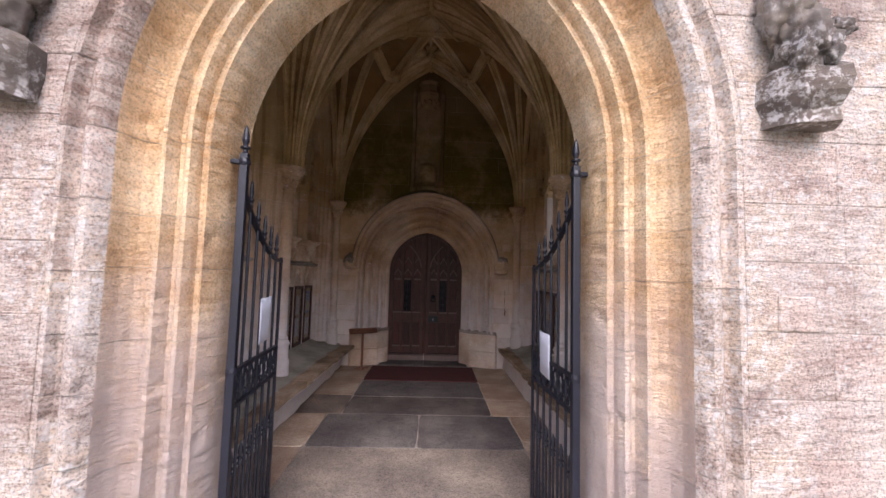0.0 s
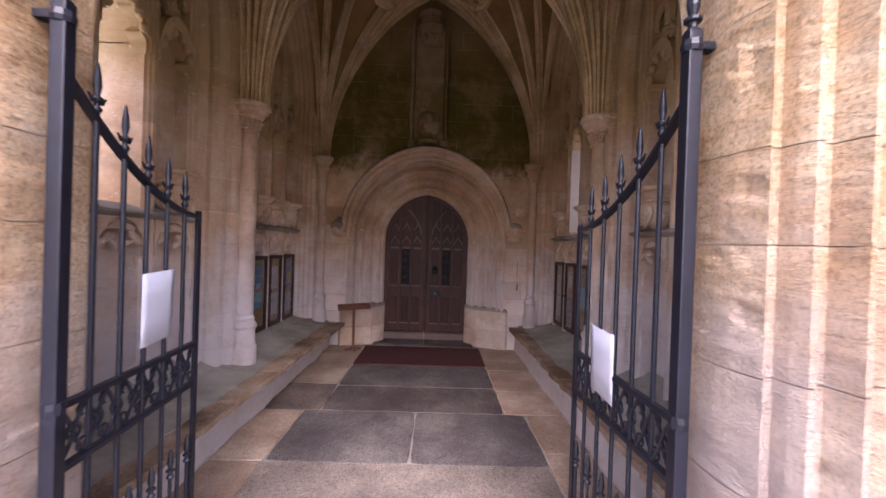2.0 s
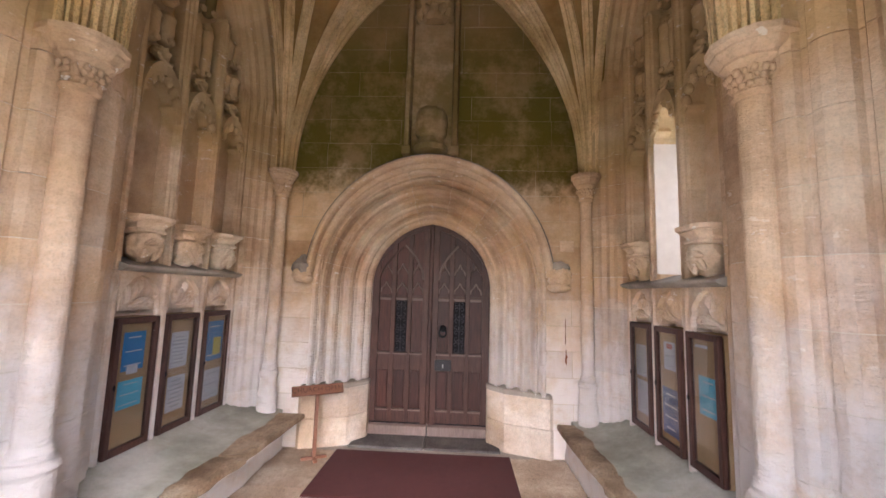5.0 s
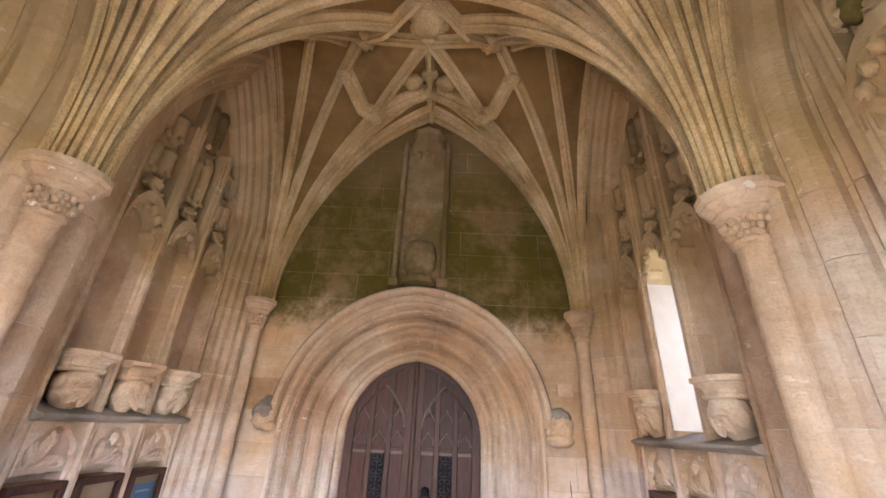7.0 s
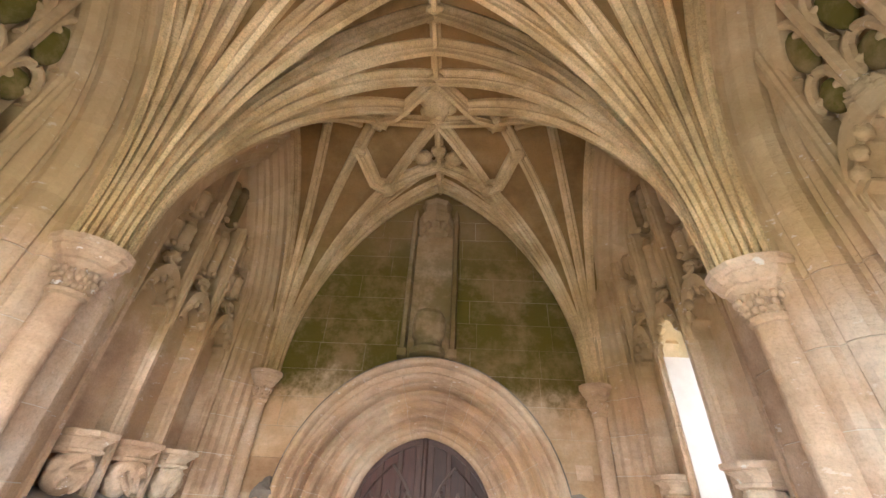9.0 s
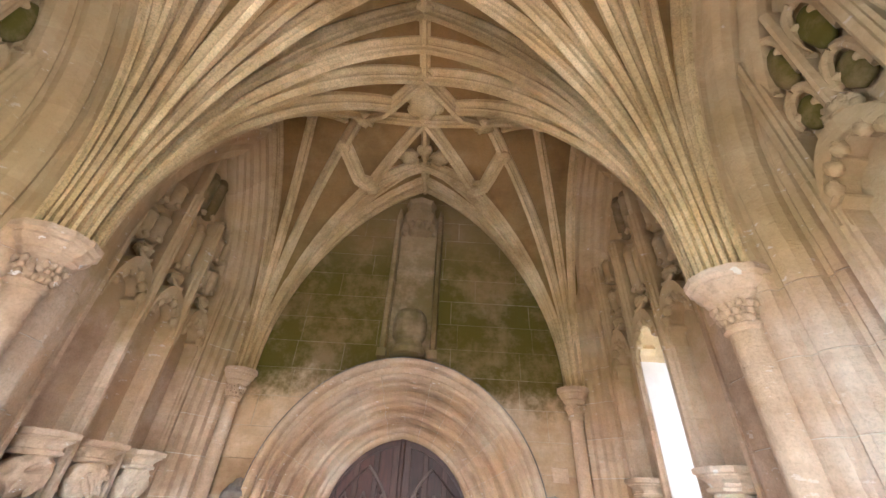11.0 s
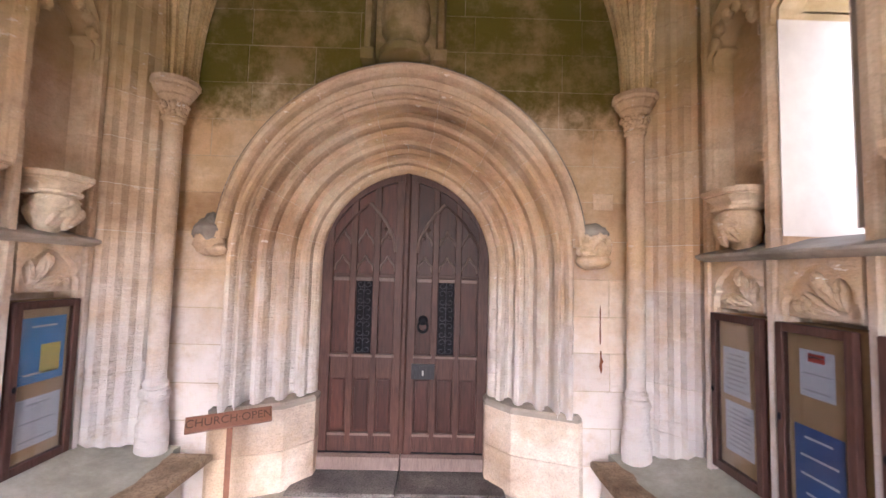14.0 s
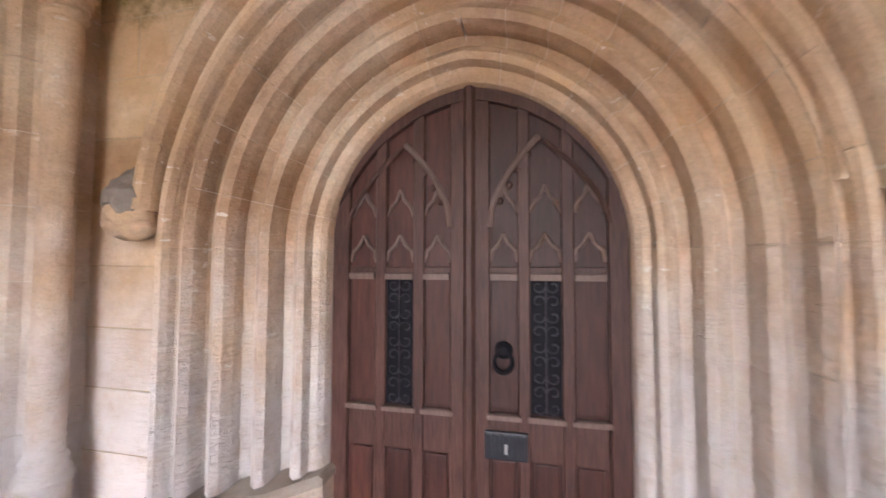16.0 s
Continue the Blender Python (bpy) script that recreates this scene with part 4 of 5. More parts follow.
# ---- benches along both sides ----
def bench(s, xa, xb):
    base = new("stone_bench")
    tagged(base, "low stone bench with worn brown slab edge along the wall", "bench", "side benches")
    y0, y1 = FRONT_IN + 0.02, END - 0.16
    ex = lambda y: xa + (xb - xa) * (y - y0) / (y1 - y0)
    face = 1.55
    bm = bmesh.new()
    heights = [-0.01, 0.04, 0.1, 0.16, 0.22, 0.28, 0.33, 0.374]
    cols = []
    for i in range(111):
        y = y0 + (y1 + 0.1 - y0) * i / 110
        cols.append([bm.verts.new((s * (face + 0.03 * noise.noise(Vector((y * 2.3, z * 4, s))) + 0.018 * noise.noise(Vector((y * 7, z * 9, s + 5))) - 0.05 * max(0.0, 0.12 - z)), y, z)) for z in heights])
        cols[-1] += [bm.verts.new((s * 2.08, y, heights[-1])), bm.verts.new((s * 2.08, y, heights[0]))]
    for p, q in zip(cols, cols[1:]):
        for i in range(len(p)):
            j = (i + 1) % len(p)
            bm.faces.new((p[i], p[j], q[j], q[i]))
    bm.faces.new(cols[0])
    bm.faces.new(cols[-1])
    part("riser", bm, STONE, base, "limewashed rubble riser", smooth=True)
    cuts = [y0, 3.35, 4.2, 4.95, 5.7, 6.35, y1]
    rnd = random.Random(4 + s)
    for a, b in zip(cuts, cuts[1:]):
        bm = bmesh.new()
        n = 6
        j = [rnd.uniform(-0.018, 0.018) for _ in range(n + 1)]
        poly = [(s * (ex(a + (b - a) * i / n) + j[i]), a + 0.004 + (b - a - 0.008) * i / n) for i in range(n + 1)] + [(s * (xa + 0.3), b - 0.004), (s * (xa + 0.3), a + 0.004)]
        part("slab", prism(poly, 0.372, 0.42 + rnd.uniform(-0.004, 0.004), bm, chamfer=0.016), BENCH, base, "worn brown bench slab")
    for a, b in ((y0 + 0.01, y1 + 0.08),):
        bm = bmesh.new()
        prof = [(xa + 0.15, 0.36), (xa + 0.15, 0.423), (xa + 0.27, 0.437), (1.92, 0.485), (2.19, 0.64), (2.19, 0.36)]
        rings = [[bm.verts.new((s * (x + (0.07 * noise.noise(Vector((y * 1.9, s * 3, 0))) + 0.03 * noise.noise(Vector((y * 9, s, 4))) if k < 3 else 0)), y, z + 0.012 * noise.noise(Vector((x * 4, y * 4, s))))) for k, (x, z) in enumerate(prof)] for y in [a + (b - a) * i / 90 for i in range(91)]]
        for p, q in zip(rings, rings[1:]):
            for i in range(len(prof)):
                bm.faces.new((p[i], p[(i + 1) % 6], q[(i + 1) % 6], q[i]))
        bm.faces.new(rings[0])
        bm.faces.new(rings[-1])
        part("fillet", bm, RENDERING, base, "green-grey sloping render fillet", smooth=False)
    return base


bench(-1, 1.40, 1.29)
bench(1, 1.46, 1.43)


# ---- blind panels of the side walls ----
def lobe(c, length, width, thick, ang, d, seed, bm=None):
    """A grooved leaf lobe lying against the wall: c its root, ang its direction in the wall's plane."""
    bm = bm or bmesh.new()
    b2 = bmesh.new()
    bmesh.ops.create_icosphere(b2, subdivisions=4, radius=1.0)
    ca, sa = math.cos(ang), math.sin(ang)
    for v in b2.verts:
        t, w, n = v.co
        groove = 1 - 0.45 * math.exp(-(w / 0.22) ** 2) + 0.08 * math.cos(t * 9)
        along = (t + 1) * length / 2
        across = w * width / 2 * (0.75 + 0.35 * t) + 0.25 * length * ((t + 1) / 2) ** 2 * (0.5 if seed % 2 < 1 else -0.5)
        k = 1 + 0.12 * noise.noise(v.co * 3 + Vector((seed, 0, 0)))
        v.co = Vector((c[0] + d * n * thick * groove * k * (0.95 - 0.2 * t), c[1] + along * ca - across * sa, c[2] + along * sa + across * ca))
    tmp = bpy.data.meshes.new("tmp")
    b2.to_mesh(tmp)
    b2.free()
    bm.from_mesh(tmp)
    bpy.data.meshes.remove(tmp)
    return bm


def beast_corbel(s, y, w, seed):
    base = new("carved_corbel")
    base.location = (s * 2.1, y, 0)
    tagged(base, "carved foliage and beast corbel under a moulded cap", "corbel", "carved corbels")
    d = -s
    # bell that tapers down to the ledge, a large leaf wrapped across it
    bell = bmesh.new()
    bmesh.ops.create_icosphere(bell, subdivisions=4, radius=1.0)
    off = Vector((seed * 7.3, seed, 3))
    for v in bell.verts:
        n = v.co.copy()
        q = (n.z + 1) / 2
        k = 1.06 - 0.42 * abs(noise.noise(n * 2.1 + off)) + 0.12 * noise.noise(n * 5 + off)
        v.co = Vector((d * (0.0 + 0.05 * q) + n.x * 0.135 * k * (0.62 + 0.45 * q), n.y * w * 0.43 * k * (0.6 + 0.42 * q), 2.045 + n.z * 0.135))
    part("bell", bell, STONE, base, "worn bell of the corbel", smooth=True)
    turn = 1 if int(seed * 10) % 2 else -1
    for k, (yy, zz, length, width, ang) in enumerate(((-0.3, 1.96, 0.25, 0.13, 0.7), (-0.06, 1.94, 0.22, 0.13, 0.95), (-0.32, 2.06, 0.2, 0.09, 0.35))):
        part("leaf", lobe((d * (0.105 + 0.012 * k), turn * yy * w, zz), length * w / 0.4, width, 0.022, ang if turn > 0 else math.pi - ang, d, seed + k), STONE, base, "grooved carved leaf", smooth=True)
    bm = bmesh.new()
    rings = []
    for z, o, hw in ((2.15, 0.12, 0.36), (2.16, 0.145, 0.39), (2.175, 0.145, 0.39), (2.183, 0.125, 0.37), (2.2, 0.128, 0.375), (2.22, 0.15, 0.41), (2.235, 0.178, 0.45), (2.243, 0.172, 0.445), (2.25, 0.195, 0.47), (2.276, 0.197, 0.472), (2.284, 0.185, 0.46)):
        rings.append([bm.verts.new(p) for p in ((-d * 0.1, -w * hw, z), (d * o * 0.55, -w * hw, z), (d * o, -w * hw * 0.55, z), (d * o, w * hw * 0.55, z), (d * o * 0.55, w * hw, z), (-d * 0.1, w * hw, z))])
    for p, q in zip(rings, rings[1:]):
        for i in range(6):
            bm.faces.new((p[i], p[(i + 1) % 6], q[(i + 1) % 6], q[i]))
    bm.faces.new(rings[0])
    bm.faces.new(rings[-1])
    part("cap", bm, STONE, base, "moulded half-octagon cap")


def leaf_spandrel(s, y, w, seed, filled, z0=1.57, z1=1.86):
    """A small blind arch with a carved leaf in it."""
    base = new("blind_arch")
    base.location = (s * 2.1, y, 0)
    tagged(base, "small blind stone arch with carved leaves above the panel", "carving", "blind arches")
    d = -s
    hw = w / 2
    for q in (-1, 1):
        pts = trefoil(hw * 0.94, q, z0, z1 - z0 - 0.03, 0.02, 24, 0.1)
        poly = pts + [(0, z1), (q * hw, z1), (q * hw, z0)]
        part("spandrel", prism(poly, -d * 0.1, d * 0.055, axis="x"), STONE, base)
    if not filled:
        for q in (-1, 1):
            for k, (yy, zz, length, width, ang) in enumerate(((0.86, 0.09, 0.15, 0.075, 2.5), (0.62, 0.2, 0.15, 0.075, 2.9), (0.5, 0.13, 0.11, 0.06, 3.7), (0.2, 0.24, 0.1, 0.05, 3.3))):
                part("leaf", lobe((d * 0.03, q * yy * hw, z0 + zz), length, width, 0.035, ang if q > 0 else math.pi - ang, d, seed + k), STONE, base, "leafy cusp of the arch", smooth=True)
        return
    part("back", boxed(min(-d * 0.1, d * 0.012), max(-d * 0.1, d * 0.012), -hw * 0.96, hw * 0.96, z0, z1 - 0.01), STONE, base)
    # lobes that fan out from one foot of the arch and curl at the tips
    turn = 1 if int(seed * 10) % 2 else -1
    for k, (yy, zz, length, width, ang) in enumerate(((-0.3, 0.03, 0.62, 0.085, 0.3), (-0.4, 0.05, 0.62, 0.085, 0.85), (-0.5, 0.04, 0.5, 0.075, 1.45), (0.1, 0.02, 0.42, 0.07, 0.55), (0.0, 0.13, 0.34, 0.06, 1.2), (0.55, 0.02, 0.24, 0.06, 1.3))):
        part("leaf", lobe((d * 0.01, turn * yy * hw, z0 + zz), length * hw * 1.6, width * 1.15, 0.032 + 0.003 * k, ang if turn > 0 else math.pi - ang, d, seed + k * 0.7), STONE, base, "grooved carved leaf lobe", smooth=True)


def cusped_head(s, y, w, seed, z0, rise, open_slit=False):
    base = new("panel_head")
    base.location = (s * 2.1, y, 0)
    tagged(base, "round cusped head of a tall blind stone panel", "carving", "panel heads")
    d = -s
    hw = w / 2 - 0.005
    for q in (-1, 1):
        pts = trefoil(hw * 0.96, q, z0, rise, 0.05, 30, 0.22)
        top = pts[-1][1] + 0.1
        crown = [(q * hw * math.sin(k * math.pi / 20), z0 + (top - z0) * math.cos(k * math.pi / 20) ** 0.8) for k in range(11)]
        part("spandrel", prism(pts + crown, -d * 0.1, d * 0.06, axis="x"), STONE_UP, base)
        for k_, share in enumerate((0.3, 0.55, 0.82)):
            cy_, cz_ = pts[int(share * (len(pts) - 1))]
            part("cusp", lump((d * 0.04, cy_ * 0.86, cz_ - 0.01), (0.035, 0.032, 0.045), seed + k_ + q, 0.3, 3, 3), STONE_UP, base, smooth=True)
        part("inner_order", prism([(y_ * 0.9 + q * 0.004, z_ - 0.012) for y_, z_ in pts] + [(p_[0], p_[1]) for p_ in pts[::-1]], -d * 0.1, d * 0.03, axis="x"), STONE_UP, base)


MULLION = [(-0.1, 0.054), (0.012, 0.054), (0.026, 0.04), (0.04, 0.038), (0.052, 0.022), (0.066, 0.017), (0.066, -0.017), (0.052, -0.022), (0.04, -0.038), (0.026, -0.04), (0.012, -0.054), (-0.1, -0.054)]


def side_bay(s, centres, w, board):
    mid = centres[1]
    half = mid + 1.5 * w
    for y in (mid - 1.5 * w, mid - 0.5 * w, mid + 0.5 * w, mid + 1.5 * w):
        mull = new("mullion")
        mull.location = (s * 2.1, y, 0)
        tagged(mull, "moulded stone mullion between blind wall panels", "mullion", "panel mullions")
        sect = [(-s * x, yy) for x, yy in MULLION]
        for z0, z1 in ((0.44, 1.86), (1.862, 2.6), (2.602, 3.4), (3.402, 4.4)):
            part("shaft", prism(sect, z0, z1), STONE_UP, mull)
    ledge = part("string_course", prism([(2.2, 1.85), (2.03, 1.858), (1.985, 1.872), (1.962, 1.885), (1.965, 1.9), (2.2, 1.97)], mid - 1.5 * w, mid + 1.5 * w, axis="y"), LEDGE)
    if s < 0:
        ledge.scale.x = -1
    tagged(ledge, "grey weathered stone ledge under the carved corbels", "ledge")
    for i, y in enumerate(centres):
        slit = s > 0 and board and i == 1
        leaf_spandrel(s, y, w - 0.09, i + s + mid, board)
        if not slit and (board or i != 1):
            beast_corbel(s, y, w - 0.13, i * 2.3 + s + mid)
        cusped_head(s, y, w - 0.06, i + 3 * s + mid, 3.12, 0.36)
        (upper_tier if board else front_tracery)(s, y, w - 0.08, i + 5 * s + mid, 1 if i == 1 else 0)


def upper_tier(s, y, w, seed, tall):
    """Tracery over a panel: a carved knob and twin lancets outlined by roll mouldings."""
    base = new("upper_tracery")
    base.location = (s * 2.17, y, 0)
    tagged(base, "narrow blind tracery lancets with carved knob high on wall", "tracery", "upper tracery")
    d = -s
    z0 = 3.6
    z1 = 4.9 if tall else 4.4
    part("knob", lump((d * 0.06, 0, z0 + 0.03), (0.06, 0.075, 0.055), seed, 0.25, 2.6, 4), STONE_UP, base, "carved stone knob", smooth=True)
    curl = [(d * (0.1 + 0.02 * math.sin(t)), 0.075 * math.cos(t), z0 - 0.005 - 0.055 * math.sin(t)) for t in [math.pi * k / 8 for k in range(9)]]
    part("curl", tube(curl, [0.008 + 0.014 * math.sin(math.pi * k / 8) for k in range(9)], seg=8), STONE_UP, base, "curled leaf under the knob", smooth=True)
    part("bar", prism([(-d * 0.03, -0.03), (d * 0.05, -0.024), (d * 0.075, -0.008), (d * 0.075, 0.008), (d * 0.05, 0.024), (-d * 0.03, 0.03)], z0 + 0.06, z1 + 0.1), STONE_UP, base).location.y = -w * 0.46
    half = (z1 - z0 - 0.1) / 2
    rr = w * 0.17
    for q in (-1, 1):
        for tier in (0, 1):
            a = z0 + 0.1 + tier * (half + 0.02) + (0.05 if q > 0 else 0.0)
            h = half - 0.05
            prof = [(0.0, 0.0), (0.55, 0.015), (0.8, 0.05), (0.9, 0.12), (1.0, 0.45), (0.96, 0.76), (1.06, 0.78), (1.06, 0.81), (0.9, 0.825), (0.88, 0.88), (0.7, 0.95), (0.35, 0.99), (0.0, 1.0)]
            part("light", lathe([(max(r_ * rr, 0.0008), a + t_ * h) for r_, t_ in prof], d * 0.01, q * w * 0.19, 14), STONE_NICHE if tier and tall else STONE_UP, base, "swelling blind light with a collar", smooth=True)
            part("cusp", lump((d * 0.075, q * w * 0.19, a + 0.03), (0.02, 0.035, 0.03), seed + q + tier, 0.3, 3, 3), STONE_UP, base, smooth=True)


def front_tracery(s, y, w, seed, tall):
    """Tracery of the entrance bay: a carved knob and mossy lights outlined by roll mouldings."""
    base = new("upper_tracery")
    base.location = (s * 2.17, y, 0)
    tagged(base, "narrow blind tracery lancets with carved knob high on wall", "tracery", "upper tracery")
    d = -s
    z0 = 3.6
    z1 = 4.9 if tall else 4.4
    part("knob", lump((d * 0.045, 0, z0 + 0.03), (0.055, 0.075, 0.07), seed, 0.4, 3.2, 4), STONE_UP, base, "carved stone knob", smooth=True)
    part("bar", prism([(-d * 0.03, -0.035), (d * 0.06, -0.028), (d * 0.085, -0.01), (d * 0.085, 0.01), (d * 0.06, 0.028), (-d * 0.03, 0.035)], z0 + 0.08, z1 + 0.1), STONE_UP, base)
    for q in (-1, 1):
        yy, hw = q * w * 0.26, w * 0.2
        for a, b in ((z0 + 0.1, (z0 + z1) / 2 - 0.05), ((z0 + z1) / 2 + 0.02, z1)):
            path = [(d * 0.03, yy - hw, a)] + [(d * 0.03, yy - hw, b - 0.2)] + [(d * 0.03, yy - hw * math.cos(t * math.pi / 2) ** 0.8, b - 0.2 + 0.2 * math.sin(t * math.pi / 2)) for t in (0.3, 0.6, 0.85, 0.98)]
            other = [(p[0], 2 * yy - p[1], p[2]) for p in path]
            part("roll", tube(path, 0.03, seg=8), STONE_UP, base)
            part("roll", tube(other, 0.03, seg=8), STONE_UP, base)
            part("panel", lump((d * 0.004, yy, (a + b) / 2 - 0.04), (0.045, hw * 0.85, (b - a) * 0.45), seed + q + a, 0.12, 2, 3), STONE_END, base, "mossy swelling of a blind light", smooth=True)
            for c in (-1, 1):
                part("cusp", lump((d * 0.03, yy + c * hw * 0.62, b - 0.15), (0.022, 0.03, 0.03), seed + c, 0.3, 3, 2), STONE_UP, base, smooth=True)


REAR_L, REAR_R, FRONT_C = (6.015, 6.5, 6.985), (5.9, 6.39, 6.88), (4.39, 3.85, 3.31)
side_bay(-1, REAR_L, 0.485, True)
side_bay(1, REAR_R, 0.488, True)
side_bay(-1, FRONT_C, 0.53, False)
side_bay(1, FRONT_C, 0.53, False)


# moulded pointed arch over each bay, rising from the jambs
def bay_arch(s, mid, hw, section):
    base = new("wall_arch")
    tagged(base, "moulded pointed stone arch framing the side bay", "arch", "bay arches")
    turn = Matrix(((0, 1, 0, 0), (1, 0, 0, 0), (0, 0, 1, 0), (0, 0, 0, 1))) if s > 0 else Matrix(((0, -1, 0, 0), (1, 0, 0, 0), (0, 0, 1, 0), (0, 0, 0, 1)))
    out = (SXS[s] - 1.76) * (1.0 if section is PIER else 0.7)
    sect = [(hw + section[0][1] - off, min(2.21, x + out) - 0.004) for x, off in section]
    for q in (-1, 1):
        for a, b in ((0.0, 1.0), (1.0, 1.2), (1.2, 1.4), (1.4, 1.6), (1.6, 1.8), (1.8, 2.0)):
            bm = swept(sect, q, 3.18, 3.3, 2.15, 0, a, b, 20, caps=False)
            bmesh.ops.transform(bm, matrix=turn @ Matrix.Identity(4), verts=bm.verts)
            for v in bm.verts:
                v.co.y += mid
            part("voussoir", bm, STONE_UP, base)
        pts = arch_points(hw + section[0][1] - 0.2 if section is PIER else hw + 0.34, q, 3.29, 3.3, 2.15, 14)
        poly = [(mid + y, z) for y, z in pts] + [(mid, 6.1), (mid + q * (hw + 0.5), 6.1), (mid + q * (hw + 0.5), 3.29)]
        part("spandrel", prism(poly, s * (1.79 + out), s * 2.2, axis="x"), STONE_UP, base)


for s in (-1, 1):
    bay_arch(s, 6.5, 0.72, PIER)
    bay_arch(s, 3.84, 0.82, PIER_FRONT)


# ---- notice boards in the lower panels of the second bay ----
def notice_board(s, y, w, z0, z1, sheets, label):
    base = new("notice_board")
    base.location = (s * 2.075, y, 0)
    tagged(base, label, "notice board", "porch notice boards")
    d = -s
    hw = w / 2
    part("back_board", boxed(min(-d * 0.12, d * 0.015), max(-d * 0.12, d * 0.015), -hw, hw, z0, z1), FELT, base, "brown hessian pin board")
    for nm, a in (("frame_side", (-hw, -hw + 0.04, z0, z1)), ("frame_side", (hw - 0.04, hw, z0, z1)), ("frame_top", (-hw + 0.04, hw - 0.04, z1 - 0.045, z1)), ("frame_bottom", (-hw + 0.04, hw - 0.04, z0, z0 + 0.05))):
        part(nm, boxed(min(0, d * 0.05), max(0, d * 0.05), *a, bevel=0.006), OAK, base, "dark oak frame")
    for k, (u, v, pw, ph, m, bars) in enumerate(sheets):
        cy_, cz = -hw + w * u, z0 + (z1 - z0) * v
        x = d * (0.0185 + 0.0008 * k)
        sheet = part("sheet", boxed(min(x, x + d * 0.0012), max(x, x + d * 0.0012), cy_ - pw / 2, cy_ + pw / 2, cz - ph / 2, cz + ph / 2), m, base, "pinned paper notice")
        for b_ in range(bars):
            zz = cz + ph * (0.36 - 0.72 * b_ / max(1, bars - 1))
            ww = pw * (0.38 if b_ % 3 else 0.28)
            part("print", boxed(min(x + d * 0.0014, x + d * 0.002), max(x + d * 0.0014, x + d * 0.002), cy_ - ww, cy_ + ww, zz - ph * 0.016, zz + ph * 0.016), INK if m is PAPER else PAPER, sheet, "line of print")
    pane = part("pane", boxed(min(d * 0.034, d * 0.037), max(d * 0.034, d * 0.037), -hw + 0.04, hw - 0.04, z0 + 0.05, z1 - 0.045), GLASS, base, "glass pane")
    pane.visible_shadow = False
    part("latch", lump((d * 0.055, (hw - 0.02) * s, (z0 + z1) / 2), (0.008, 0.01, 0.02), 1, 0.1, 2, 2), BLACK, base, "small black latch")


notice_board(-1, 6.015, 0.39, 0.56, 1.52, [(0.5, 0.74, 0.2, 0.28, BLUE, 3), (0.5, 0.42, 0.22, 0.2, TEAL, 3), (0.5, 0.6, 0.1, 0.06, PAPER, 0)], "oak framed notice board with blue posters behind glass")
notice_board(-1, 6.5, 0.39, 0.56, 1.52, [(0.5, 0.68, 0.21, 0.3, PAPER, 8), (0.5, 0.3, 0.21, 0.29, PAPER, 7)], "oak framed notice board with two white notices")
notice_board(-1, 6.985, 0.39, 0.56, 1.52, [(0.5, 0.7, 0.27, 0.38, BLUE, 2), (0.62, 0.64, 0.12, 0.17, YELLOW, 0), (0.5, 0.27, 0.26, 0.28, PAPER, 3)], "oak framed notice board with blue and yellow poster")
notice_board(1, 6.885, 0.38, 0.6, 1.54, [(0.55, 0.64, 0.2, 0.28, PAPER, 8), (0.5, 0.3, 0.21, 0.29, PAPER, 9)], "oak framed notice board with two printed sheets")
notice_board(1, 6.41, 0.38, 0.6, 1.54, [(0.5, 0.76, 0.17, 0.22, PAPER, 3), (0.5, 0.84, 0.08, 0.04, RED, 0), (0.5, 0.3, 0.24, 0.36, NAVY, 4)], "oak framed notice board with navy poster and notice")
notice_board(1, 5.95, 0.36, 0.6, 1.54, [(0.45, 0.55, 0.2, 0.26, TEAL, 3), (0.6, 0.9, 0.14, 0.02, PAPER, 0)], "oak framed notice board with pale poster")


# ---- church door: two leaves of dark oak ----
def arch_top(x):
    return D_SPRING + math.sqrt(max(0.0, (D_HALF + 0.02 + D_D) ** 2 - (abs(x) + D_D) ** 2))


def upright(x0, x1, z0, y0, y1, drop=0.0):
    """A bar of the door cut to the arch above."""
    n = 4
    top = [(x0 + (x1 - x0) * i / n, arch_top(x0 + (x1 - x0) * i / n) - drop) for i in range(n + 1)]
    return prism([(x0, z0), (x1, z0)] + top[::-1], y1, y0, axis="y", chamfer=0.006)


